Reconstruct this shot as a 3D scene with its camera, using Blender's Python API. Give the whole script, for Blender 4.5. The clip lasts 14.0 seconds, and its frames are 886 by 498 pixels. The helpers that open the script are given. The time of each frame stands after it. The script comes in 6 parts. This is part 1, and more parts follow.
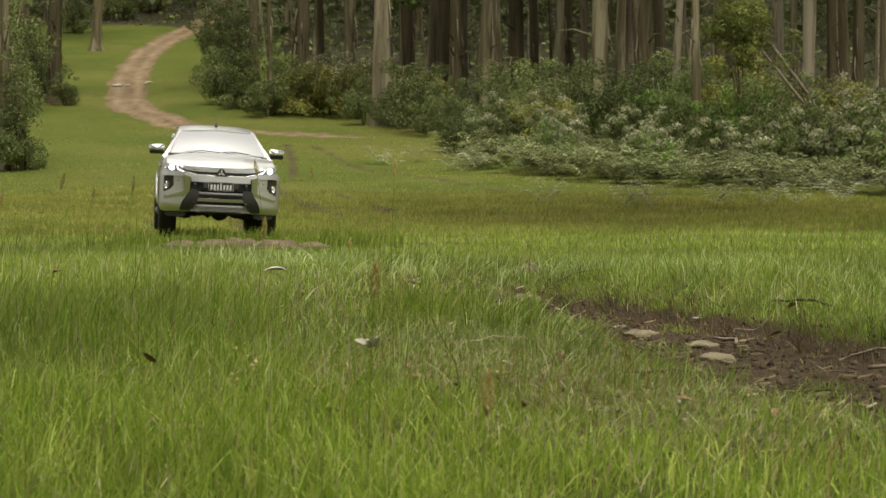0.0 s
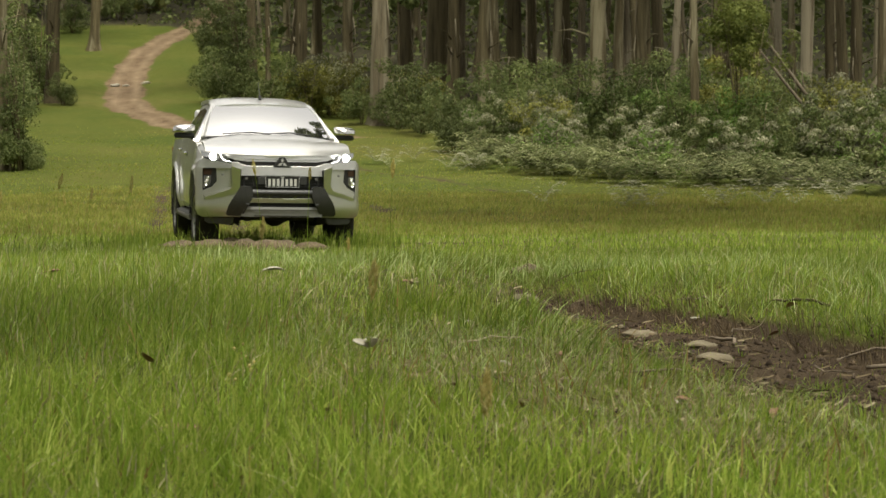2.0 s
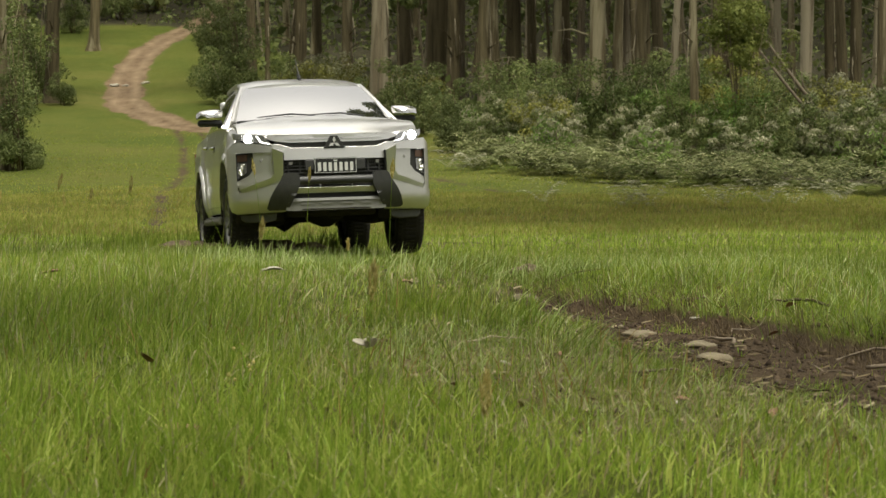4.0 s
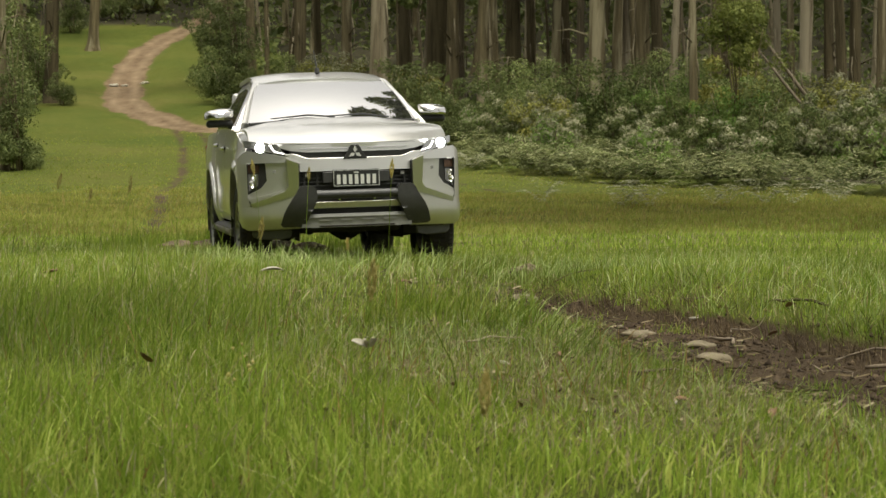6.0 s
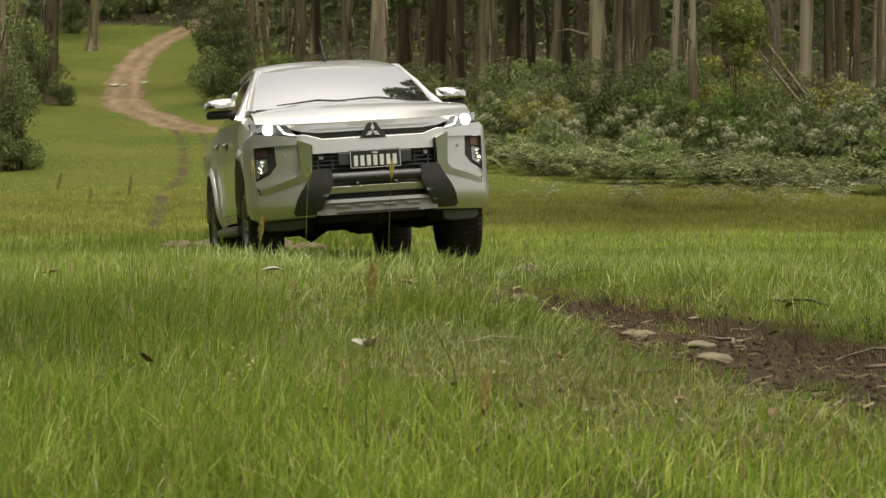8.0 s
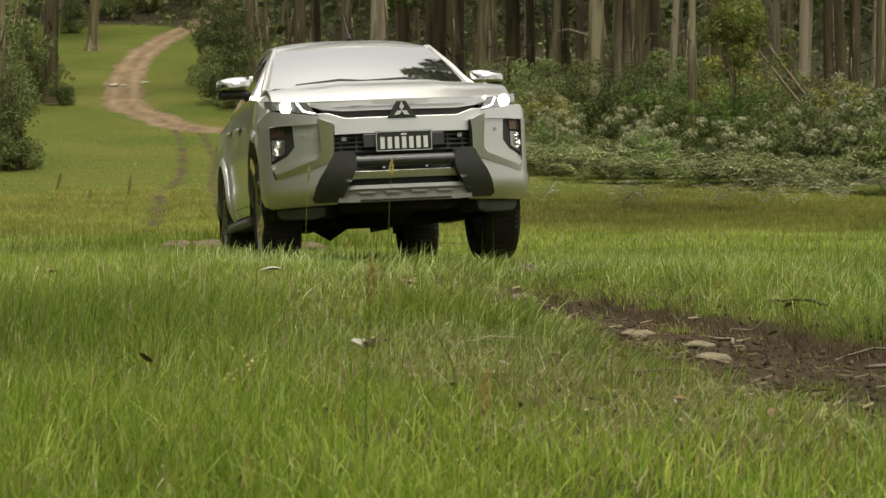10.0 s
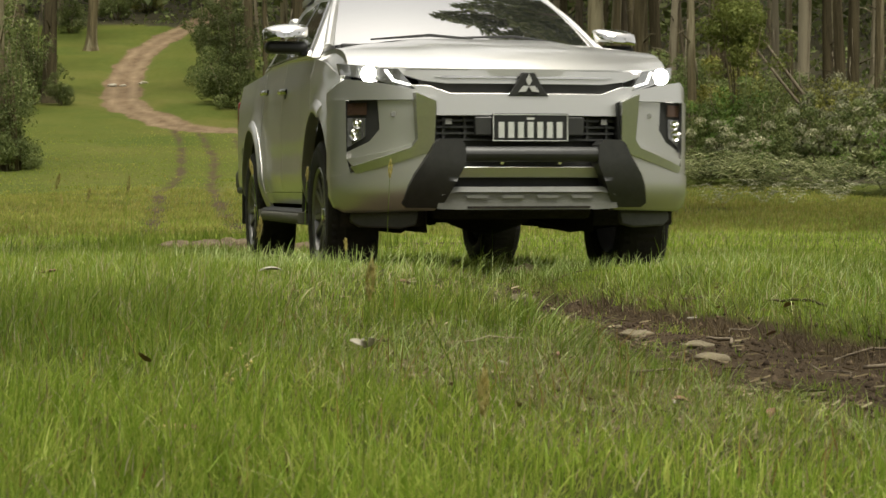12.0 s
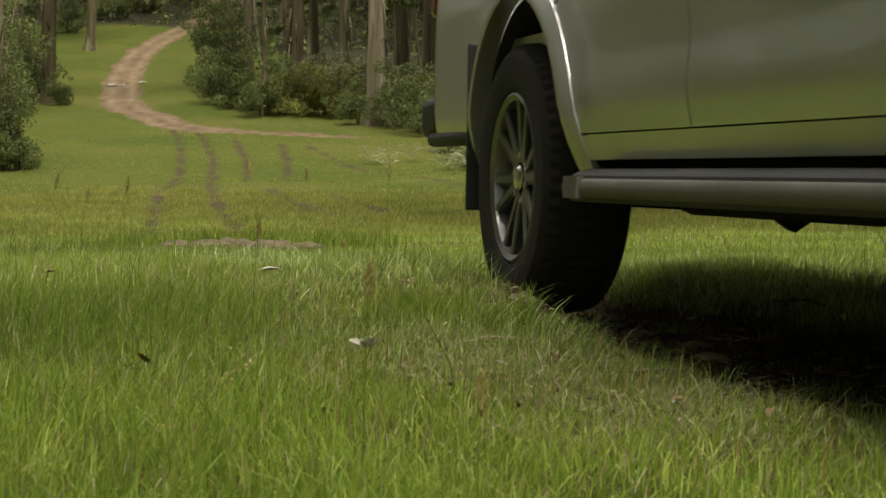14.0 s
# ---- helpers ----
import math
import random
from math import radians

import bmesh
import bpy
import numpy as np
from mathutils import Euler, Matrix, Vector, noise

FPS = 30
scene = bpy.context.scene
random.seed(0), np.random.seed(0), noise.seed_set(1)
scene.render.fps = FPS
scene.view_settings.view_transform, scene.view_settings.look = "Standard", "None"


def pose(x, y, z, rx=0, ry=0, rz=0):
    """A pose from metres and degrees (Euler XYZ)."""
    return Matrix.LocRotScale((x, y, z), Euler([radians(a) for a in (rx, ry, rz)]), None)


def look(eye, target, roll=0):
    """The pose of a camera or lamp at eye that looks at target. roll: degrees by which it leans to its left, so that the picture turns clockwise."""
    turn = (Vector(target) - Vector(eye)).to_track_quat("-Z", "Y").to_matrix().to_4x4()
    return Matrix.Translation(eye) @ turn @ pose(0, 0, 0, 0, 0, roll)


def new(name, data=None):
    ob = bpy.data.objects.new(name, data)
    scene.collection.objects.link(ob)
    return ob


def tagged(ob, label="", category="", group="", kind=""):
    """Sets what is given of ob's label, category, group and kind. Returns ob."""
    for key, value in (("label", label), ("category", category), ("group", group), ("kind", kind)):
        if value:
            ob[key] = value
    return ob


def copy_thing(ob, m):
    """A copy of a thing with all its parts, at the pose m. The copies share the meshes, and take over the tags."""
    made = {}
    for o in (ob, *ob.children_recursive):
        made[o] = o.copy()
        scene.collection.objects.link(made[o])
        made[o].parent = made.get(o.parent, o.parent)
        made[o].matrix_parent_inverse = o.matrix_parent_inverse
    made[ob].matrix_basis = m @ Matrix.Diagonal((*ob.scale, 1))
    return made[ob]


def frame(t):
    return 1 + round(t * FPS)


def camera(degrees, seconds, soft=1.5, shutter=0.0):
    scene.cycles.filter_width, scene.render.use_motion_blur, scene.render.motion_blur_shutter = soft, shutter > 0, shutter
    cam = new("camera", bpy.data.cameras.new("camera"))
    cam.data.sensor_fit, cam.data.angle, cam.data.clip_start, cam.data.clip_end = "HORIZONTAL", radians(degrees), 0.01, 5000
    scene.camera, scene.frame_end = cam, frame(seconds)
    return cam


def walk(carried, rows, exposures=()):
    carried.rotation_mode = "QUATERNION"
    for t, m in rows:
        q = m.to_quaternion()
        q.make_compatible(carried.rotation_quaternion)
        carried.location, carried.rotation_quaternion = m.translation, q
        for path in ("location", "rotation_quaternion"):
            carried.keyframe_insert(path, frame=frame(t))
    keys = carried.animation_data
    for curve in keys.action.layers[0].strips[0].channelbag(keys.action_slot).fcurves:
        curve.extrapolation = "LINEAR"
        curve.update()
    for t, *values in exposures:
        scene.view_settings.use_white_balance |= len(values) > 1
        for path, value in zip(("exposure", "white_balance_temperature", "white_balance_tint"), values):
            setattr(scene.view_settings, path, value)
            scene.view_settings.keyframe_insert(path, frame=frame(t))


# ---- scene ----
# ---- camera ----
cam = camera(26.05, 14.0, soft=1.4, shutter=0.2)
PAN = [(0, 0.093), (0.5, 0.076), (1, 0.056), (1.5, 0.050), (2, 0.034), (3, 0.030), (5.5, 0.005), (8, 0.0), (10.5, -0.020), (12, -0.046), (13, -0.056), (14, -0.073)]
cam.data.dof.use_dof, cam.data.dof.focus_distance, cam.data.dof.aperture_fstop = True, 7.0, 17.0
walk(cam, [(t, pose(0, 0, 0.45, 90, 0, a)) for t, a in PAN], exposures=[(0, 0.35), (11, 0.35), (12.6, 0.35), (14, 0.30)])

# ---- light ----
world = bpy.data.worlds.new("world")
scene.world = world
world.use_nodes = True
_nt = world.node_tree
_sky = _nt.nodes.new("ShaderNodeTexSky")
_sky.sky_type = "NISHITA"
_sky.sun_disc = False
_sky.sun_elevation, _sky.sun_rotation = radians(80), radians(0)
_sky.air_density, _sky.dust_density, _sky.ozone_density = 1.0, 4.0, 1.0
_bg = _nt.nodes["Background"]
_cloud = _nt.nodes.new("ShaderNodeHueSaturation")
_cloud.inputs["Saturation"].default_value = 0.18
_nt.links.new(_sky.outputs[0], _cloud.inputs["Color"])
_warm = _nt.nodes.new("ShaderNodeMix")
_warm.data_type, _warm.blend_type = "RGBA", "MULTIPLY"
_warm.inputs[0].default_value = 1.0
_warm.inputs[7].default_value = (1.04, 1.0, 0.90, 1)
_nt.links.new(_cloud.outputs[0], _warm.inputs[6])
_nt.links.new(_warm.outputs[2], _bg.inputs[0])
_bg.inputs[1].default_value = 0.14
sun = new("sun", bpy.data.lights.new("sun", "SUN"))
sun.data.energy, sun.data.angle, sun.data.color = 2.6, radians(20), (0.97, 0.95, 0.82)
sun.matrix_basis = look((2.5, -6.5, 14), (0, 0, 0))

# ---- materials ----
def mat(name, rough=0.6, metal=0.0, spec=0.5):
    m = bpy.data.materials.new(name)
    m.use_nodes = True
    b = m.node_tree.nodes["Principled BSDF"]
    b.inputs["Roughness"].default_value, b.inputs["Metallic"].default_value = rough, metal
    b.inputs["Specular IOR Level"].default_value = spec
    return m, m.node_tree, b


def ramp(nt, src, stops):
    r = nt.nodes.new("ShaderNodeValToRGB")
    while len(r.color_ramp.elements) < len(stops):
        r.color_ramp.elements.new(0.5)
    for e, (p, c) in zip(r.color_ramp.elements, stops):
        e.position, e.color = p, (*c, 1)
    nt.links.new(src, r.inputs[0])
    return r.outputs[0]


def tex(nt, scale, detail=6, rough=0.6, space="Object", stretch=(1, 1, 1)):
    c = nt.nodes.new("ShaderNodeTexCoord")
    m = nt.nodes.new("ShaderNodeMapping")
    m.inputs["Scale"].default_value = stretch
    n = nt.nodes.new("ShaderNodeTexNoise")
    n.inputs["Scale"].default_value, n.inputs["Detail"].default_value, n.inputs["Roughness"].default_value = scale, detail, rough
    nt.links.new(c.outputs[space], m.inputs[0])
    nt.links.new(m.outputs[0], n.inputs[0])
    return n.outputs[0]


def mixc(nt, fac, a, b, mode="MIX"):
    x = nt.nodes.new("ShaderNodeMix")
    x.data_type, x.blend_type = "RGBA", mode
    for s, v in ((x.inputs[0], fac), (x.inputs[6], a), (x.inputs[7], b)):
        if isinstance(v, (int, float)):
            s.default_value = v
        elif isinstance(v, tuple):
            s.default_value = (*v, 1)
        else:
            nt.links.new(v, s)
    return x.outputs[2]


def bump(nt, b, src, strength, dist):
    n = nt.nodes.new("ShaderNodeBump")
    n.inputs["Strength"].default_value, n.inputs["Distance"].default_value = strength, dist
    nt.links.new(src, n.inputs["Height"])
    nt.links.new(n.outputs[0], b.inputs["Normal"])


def noisy(name, c1, c2, scale, rough=0.6, metal=0.0, relief=0.0, stretch=(1, 1, 1), fine=8.0, spec=0.5, dist=0.01):
    """Two tones of a colour at two scales, with relief."""
    m, nt, b = mat(name, rough, metal, spec)
    big, small = tex(nt, scale, stretch=stretch), tex(nt, scale * fine, stretch=stretch)
    mid = tuple((p + q) / 2 for p, q in zip(c1, c2))
    col = mixc(nt, 0.45, ramp(nt, big, [(0.3, c1), (0.7, c2)]), ramp(nt, small, [(0.3, c1), (0.5, mid), (0.7, c2)]))
    nt.links.new(col, b.inputs["Base Color"])
    if relief:
        bump(nt, b, small, relief, dist)
    return m


def leafy(name, c1, c2, c3, rough=0.5, sheer=0.35):
    """Leaf or blade: tone per piece, light shines through a little."""
    m, nt, b = mat(name, rough + 0.12, spec=0.2)
    g = nt.nodes.new("ShaderNodeNewGeometry")
    o = nt.nodes.new("ShaderNodeObjectInfo")
    tone = ramp(nt, g.outputs["Random Per Island"], [(0.0, c1), (0.55, c2), (1.0, c3)])
    patch = ramp(nt, tex(nt, 0.5, 4), [(0.3, (0.62, 0.66, 0.6)), (0.7, (1.25, 1.2, 1.2))])
    col = mixc(nt, 1.0, tone, patch, "MULTIPLY")
    shade = nt.nodes.new("ShaderNodeMapRange")
    shade.inputs[3].default_value, shade.inputs[4].default_value = 0.62, 1.3
    nt.links.new(o.outputs["Random"], shade.inputs[0])
    col = mixc(nt, 1.0, col, shade.outputs[0], "MULTIPLY")
    nt.links.new(col, b.inputs["Base Color"])
    t = nt.nodes.new("ShaderNodeBsdfTranslucent")
    nt.links.new(col, t.inputs[0])
    mx = nt.nodes.new("ShaderNodeMixShader")
    mx.inputs[0].default_value = sheer
    nt.links.new(b.outputs[0], mx.inputs[1])
    nt.links.new(t.outputs[0], mx.inputs[2])
    nt.links.new(mx.outputs[0], nt.nodes["Material Output"].inputs[0])
    return m


GRASS = leafy("grass_blade", (0.152, 0.240, 0.026), (0.272, 0.378, 0.048), (0.44, 0.48, 0.115), 0.36, 0.45)
DRY = leafy("dry_blade", (0.30, 0.26, 0.11), (0.42, 0.37, 0.19), (0.58, 0.53, 0.33), 0.6, 0.25)
MEADOW = leafy("meadow_tuft", (0.175, 0.228, 0.036), (0.262, 0.300, 0.058), (0.37, 0.355, 0.110), 0.55, 0.45)
MEADOW_TALL = leafy("tall_meadow_tuft", (0.25, 0.31, 0.050), (0.37, 0.40, 0.085), (0.54, 0.48, 0.17), 0.55, 0.5)
LEAF = leafy("gum_leaf", (0.100, 0.132, 0.040), (0.175, 0.212, 0.068), (0.280, 0.310, 0.122), 0.5, 0.3)
LEAF_LIGHT = leafy("young_leaf", (0.120, 0.200, 0.040), (0.195, 0.310, 0.068), (0.300, 0.420, 0.115), 0.5, 0.38)
LEAF_PALE = leafy("pale_leaf", (0.21, 0.215, 0.12), (0.33, 0.325, 0.20), (0.50, 0.475, 0.33), 0.6, 0.25)
LEAF_FRESH = leafy("fresh_leaf", (0.15, 0.185, 0.036), (0.25, 0.295, 0.064), (0.38, 0.41, 0.12), 0.5, 0.4)
LEAF_OLIVE = leafy("olive_leaf", (0.160, 0.165, 0.032), (0.280, 0.280, 0.060), (0.43, 0.41, 0.130), 0.5, 0.35)
FERN = leafy("fern_frond", (0.12, 0.15, 0.048), (0.25, 0.275, 0.115), (0.47, 0.46, 0.27), 0.55, 0.3)
BLEACHED = leafy("bleached_frond", (0.36, 0.36, 0.24), (0.52, 0.51, 0.38), (0.68, 0.66, 0.52), 0.6, 0.3)
MATTED = leafy("matted_blade", (0.25, 0.35, 0.085), (0.36, 0.45, 0.15), (0.52, 0.56, 0.28), 0.4, 0.35)


def bark_material(name, dark, mid, pale, peel):
    """Fibrous bark with long peeled streaks of paler wood; peel: how much has come off."""
    m, nt, b = mat(name, 0.9, spec=0.15)
    o = nt.nodes.new("ShaderNodeObjectInfo")
    fibre, patch = tex(nt, 5.0, 8, 0.7, stretch=(1, 1, 0.05)), tex(nt, 0.9, 5, 0.55, stretch=(1, 1, 0.10))
    col = ramp(nt, fibre, [(0.30, dark), (0.52, mid), (0.75, tuple(v * 1.5 for v in mid))])
    shift = nt.nodes.new("ShaderNodeMath")
    shift.operation = "MULTIPLY_ADD"
    nt.links.new(o.outputs["Random"], shift.inputs[0])
    shift.inputs[1].default_value = 0.26
    nt.links.new(patch, shift.inputs[2])
    bare_wood = ramp(nt, shift.outputs[0], [(0.80 - peel, (0, 0, 0)), (0.88 - peel, (1, 1, 1))])
    col = mixc(nt, bare_wood, col, mixc(nt, 0.35, pale, ramp(nt, fibre, [(0.35, mid), (0.6, pale)])))
    tone = nt.nodes.new("ShaderNodeMapRange")
    tone.inputs[3].default_value, tone.inputs[4].default_value = 0.65, 1.25
    nt.links.new(o.outputs["Random"], tone.inputs[0])
    nt.links.new(mixc(nt, 1.0, col, tone.outputs[0], "MULTIPLY"), b.inputs["Base Color"])
    bump(nt, b, fibre, 0.8, 0.05)
    return m


BARK = bark_material("brown_bark", (0.046, 0.037, 0.020), (0.140, 0.114, 0.062), (0.29, 0.255, 0.160), 0.13)
BARK_PALE = bark_material("pale_bark", (0.065, 0.052, 0.033), (0.185, 0.152, 0.098), (0.29, 0.25, 0.17), 0.20)
DEADWOOD = noisy("grey_deadwood", (0.085, 0.065, 0.042), (0.26, 0.205, 0.14), 5.0, 0.9, relief=0.5, stretch=(1, 1, 0.2), dist=0.02)
RUST = leafy("rusty_grass", (0.36, 0.32, 0.08), (0.47, 0.38, 0.11), (0.56, 0.46, 0.18), 0.6, 0.45)
STRAND = leafy("dead_strand", (0.07, 0.05, 0.03), (0.16, 0.12, 0.07), (0.34, 0.27, 0.16), 0.7, 0.2)
RUSSET = leafy("russet_blade", (0.24, 0.15, 0.05), (0.38, 0.26, 0.09), (0.52, 0.38, 0.15), 0.5, 0.4)
STONE = noisy("lichened_stone", (0.070, 0.052, 0.028), (0.29, 0.215, 0.12), 9.0, 0.9, relief=1.0, dist=0.03)
ROCK_TAN = noisy("tan_stone", (0.115, 0.093, 0.053), (0.25, 0.208, 0.13), 9.0, 0.9, relief=0.6, dist=0.01)
CLOD = noisy("soil_clod", (0.030, 0.021, 0.015), (0.11, 0.078, 0.052), 20.0, 0.95, relief=0.7, dist=0.01)
SEED = leafy("seed_head", (0.42, 0.36, 0.12), (0.56, 0.48, 0.18), (0.70, 0.60, 0.28), 0.6, 0.5)


def ground_material():
    m, nt, b = mat("meadow_ground", 0.95, spec=0.1)
    at = nt.nodes.new("ShaderNodeAttribute")
    at.attribute_name = "bare"
    sep = nt.nodes.new("ShaderNodeSeparateColor")
    nt.links.new(at.outputs[0], sep.inputs[0])
    fine, mid, big = tex(nt, 14, 8), tex(nt, 1.6, 6), tex(nt, 0.11, 4)
    far = tex(nt, 1.7, 10, 0.85, stretch=(1, 0.45, 1))
    green = mixc(nt, 0.5, ramp(nt, far, [(0.3, (0.046, 0.070, 0.011)), (0.5, (0.088, 0.106, 0.018)), (0.72, (0.142, 0.142, 0.036))]),
                 ramp(nt, big, [(0.35, (0.060, 0.090, 0.014)), (0.52, (0.105, 0.115, 0.022)), (0.66, (0.145, 0.130, 0.036))]))
    soil = mixc(nt, 0.35, ramp(nt, tex(nt, 60, 8, 0.75), [(0.3, (0.028, 0.020, 0.012)), (0.6, (0.092, 0.066, 0.040)), (0.75, (0.24, 0.185, 0.12))]),
                ramp(nt, mid, [(0.3, (0.040, 0.026, 0.014)), (0.7, (0.130, 0.094, 0.054))]))
    worn = nt.nodes.new("ShaderNodeAttribute")
    worn.attribute_name = "worn"
    lumps = tex(nt, 0.9, 8, 0.75, stretch=(1, 0.35, 1))
    clay = mixc(nt, 0.35, ramp(nt, lumps, [(0.32, (0.075, 0.046, 0.026)), (0.5, (0.165, 0.112, 0.064)), (0.72, (0.28, 0.20, 0.125))]),
                ramp(nt, mid, [(0.3, (0.10, 0.066, 0.036)), (0.7, (0.28, 0.205, 0.13))]))
    clay = mixc(nt, worn.outputs[0], clay, mixc(nt, 0.5, (0.36, 0.275, 0.175), ramp(nt, far, [(0.3, (0.17, 0.115, 0.06)), (0.7, (0.42, 0.33, 0.22))])))
    litter = ramp(nt, fine, [(0.3, (0.055, 0.058, 0.02)), (0.5, (0.14, 0.12, 0.055)), (0.7, (0.32, 0.27, 0.15))])

    def broken(channel):
        a = nt.nodes.new("ShaderNodeMath")
        a.operation = "ADD"
        nt.links.new(channel, a.inputs[0])
        s = nt.nodes.new("ShaderNodeMath")
        s.operation = "MULTIPLY_ADD"
        nt.links.new(mid, s.inputs[0])
        s.inputs[1].default_value, s.inputs[2].default_value = 0.9, -0.45
        nt.links.new(s.outputs[0], a.inputs[1])
        return ramp(nt, a.outputs[0], [(0.32, (0, 0, 0)), (0.62, (1, 1, 1))])

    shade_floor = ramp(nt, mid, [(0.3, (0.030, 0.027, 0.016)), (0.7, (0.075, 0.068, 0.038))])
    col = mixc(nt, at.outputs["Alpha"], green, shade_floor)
    col = mixc(nt, broken(sep.outputs[2]), col, litter)
    col = mixc(nt, broken(sep.outputs[1]), col, clay)
    col = mixc(nt, broken(sep.outputs[0]), col, soil)
    nt.links.new(col, b.inputs["Base Color"])
    crumb = tex(nt, 55, 8, 0.75)
    bump(nt, b, crumb, 0.9, 0.02)
    return m


GROUND = ground_material()


# ---- building helpers ----
def finish(name, bm, material, parent=None, label="", smooth=True):
    me = bpy.data.meshes.new(name)
    bm.to_mesh(me)
    bm.free()
    for mm in (material if isinstance(material, (list, tuple)) else [material]):
        me.materials.append(mm)
    if smooth:
        me.polygons.foreach_set("use_smooth", [True] * len(me.polygons))
    ob = new(name, me)
    if parent:
        ob.parent = parent
    if label:
        ob["label"] = label
    return ob


def part(name, bm, material, parent, label="", smooth=True):
    return finish(name, bm, material, parent, label, smooth)


def arrays(name, verts, faces_flat, sizes, material, smooth=False):
    """A mesh from computed numpy arrays."""
    me = bpy.data.meshes.new(name)
    me.vertices.add(len(verts))
    me.vertices.foreach_set("co", np.asarray(verts, dtype=np.float32).ravel())
    me.loops.add(len(faces_flat))
    me.loops.foreach_set("vertex_index", np.asarray(faces_flat, dtype=np.int32))
    me.polygons.add(len(sizes))
    starts = np.concatenate([[0], np.cumsum(sizes)[:-1]]).astype(np.int32)
    me.polygons.foreach_set("loop_start", starts)
    if smooth:
        me.polygons.foreach_set("use_smooth", np.ones(len(sizes), dtype=bool))
    me.materials.append(material)
    me.update(calc_edges=True)
    me.validate()
    return me


# ---- the lie of the land ----
LAND_Y = [-3000, -60, -5, 0, 1.5, 2.7, 3.6, 4.8, 6, 8, 10, 14, 17, 20, 23, 26, 30, 45, 58, 75, 110, 150, 180, 210, 260, 400, 3000]
LAND_Z = [-2, -0.5, -0.28, -0.12, -0.01, 0.100, 0.172, 0.215, 0.235, 0.245, 0.268, 0.29, 0.31, 0.38, 0.46, 0.55, 0.63, 1.25, 2.0, 3.35, 7.3, 13.3, 19.1, 25, 36.5, 62, 62]
ROAD = [(-27.2, 260), (-27.2, 209.9), (-28.2, 197.5), (-28.2, 182.8), (-27.3, 168.8), (-25.6, 154.5), (-23.1, 137.8), (-20.4, 126.1), (-16.5, 115.8), (-10.7, 108.1), (-6.9, 105.1), (-4.4, 103.3), (6, 101)]
RUTS = [[(-15.8, 113.0), (-12.7, 93.6), (-10.6, 78.1), (-8.8, 59.8), (-5.7, 37.7), (-4.8, 30.5)],
        [(-13.8, 108.7), (-10.3, 87.1), (-7.9, 65.5), (-5.3, 47.0), (-3.3, 32.0)],
        [(-10.9, 101.1), (-8.2, 81.5), (-7.1, 69.9)], [(-8.0, 96.0), (-6.5, 81.5), (-5.7, 70.9)],
        [(-6.5, 92.7), (-4.6, 84.4), (-2.3, 76.5), (0.3, 67.6), (3.4, 58.1)],
        [(-5.5, 61.6), (-3.9, 52.2), (-2.3, 42.5)], [(-3.4, 59.8), (-1.3, 45.3)]]


def line_dist(x, y, pts):
    """Distance of points from a bent line; also how far along, from 0 to 1."""
    best = np.full(np.shape(x), 1e9)
    for (x0, y0), (x1, y1) in zip(pts[:-1], pts[1:]):
        dx, dy = x1 - x0, y1 - y0
        u = np.clip(((x - x0) * dx + (y - y0) * dy) / (dx * dx + dy * dy), 0, 1)
        best = np.minimum(best, np.hypot(x - x0 - u * dx, y - y0 - u * dy))
    return best


def wave(x, y, s, k=0.0):
    """Cheap smooth unevenness."""
    return (np.sin(x * 1.7 / s + 1.3 + k) * np.sin(y * 1.3 / s + 0.4 - k) + 0.6 * np.sin(x * 3.1 / s - y * 2.3 / s + k)
            + 0.4 * np.sin(x * 5.9 / s + y * 4.7 / s + 2 * k)) / 2.0


def step(a, b, v):
    u = np.clip((v - a) / (b - a), 0, 1)
    return u * u * (3 - 2 * u)


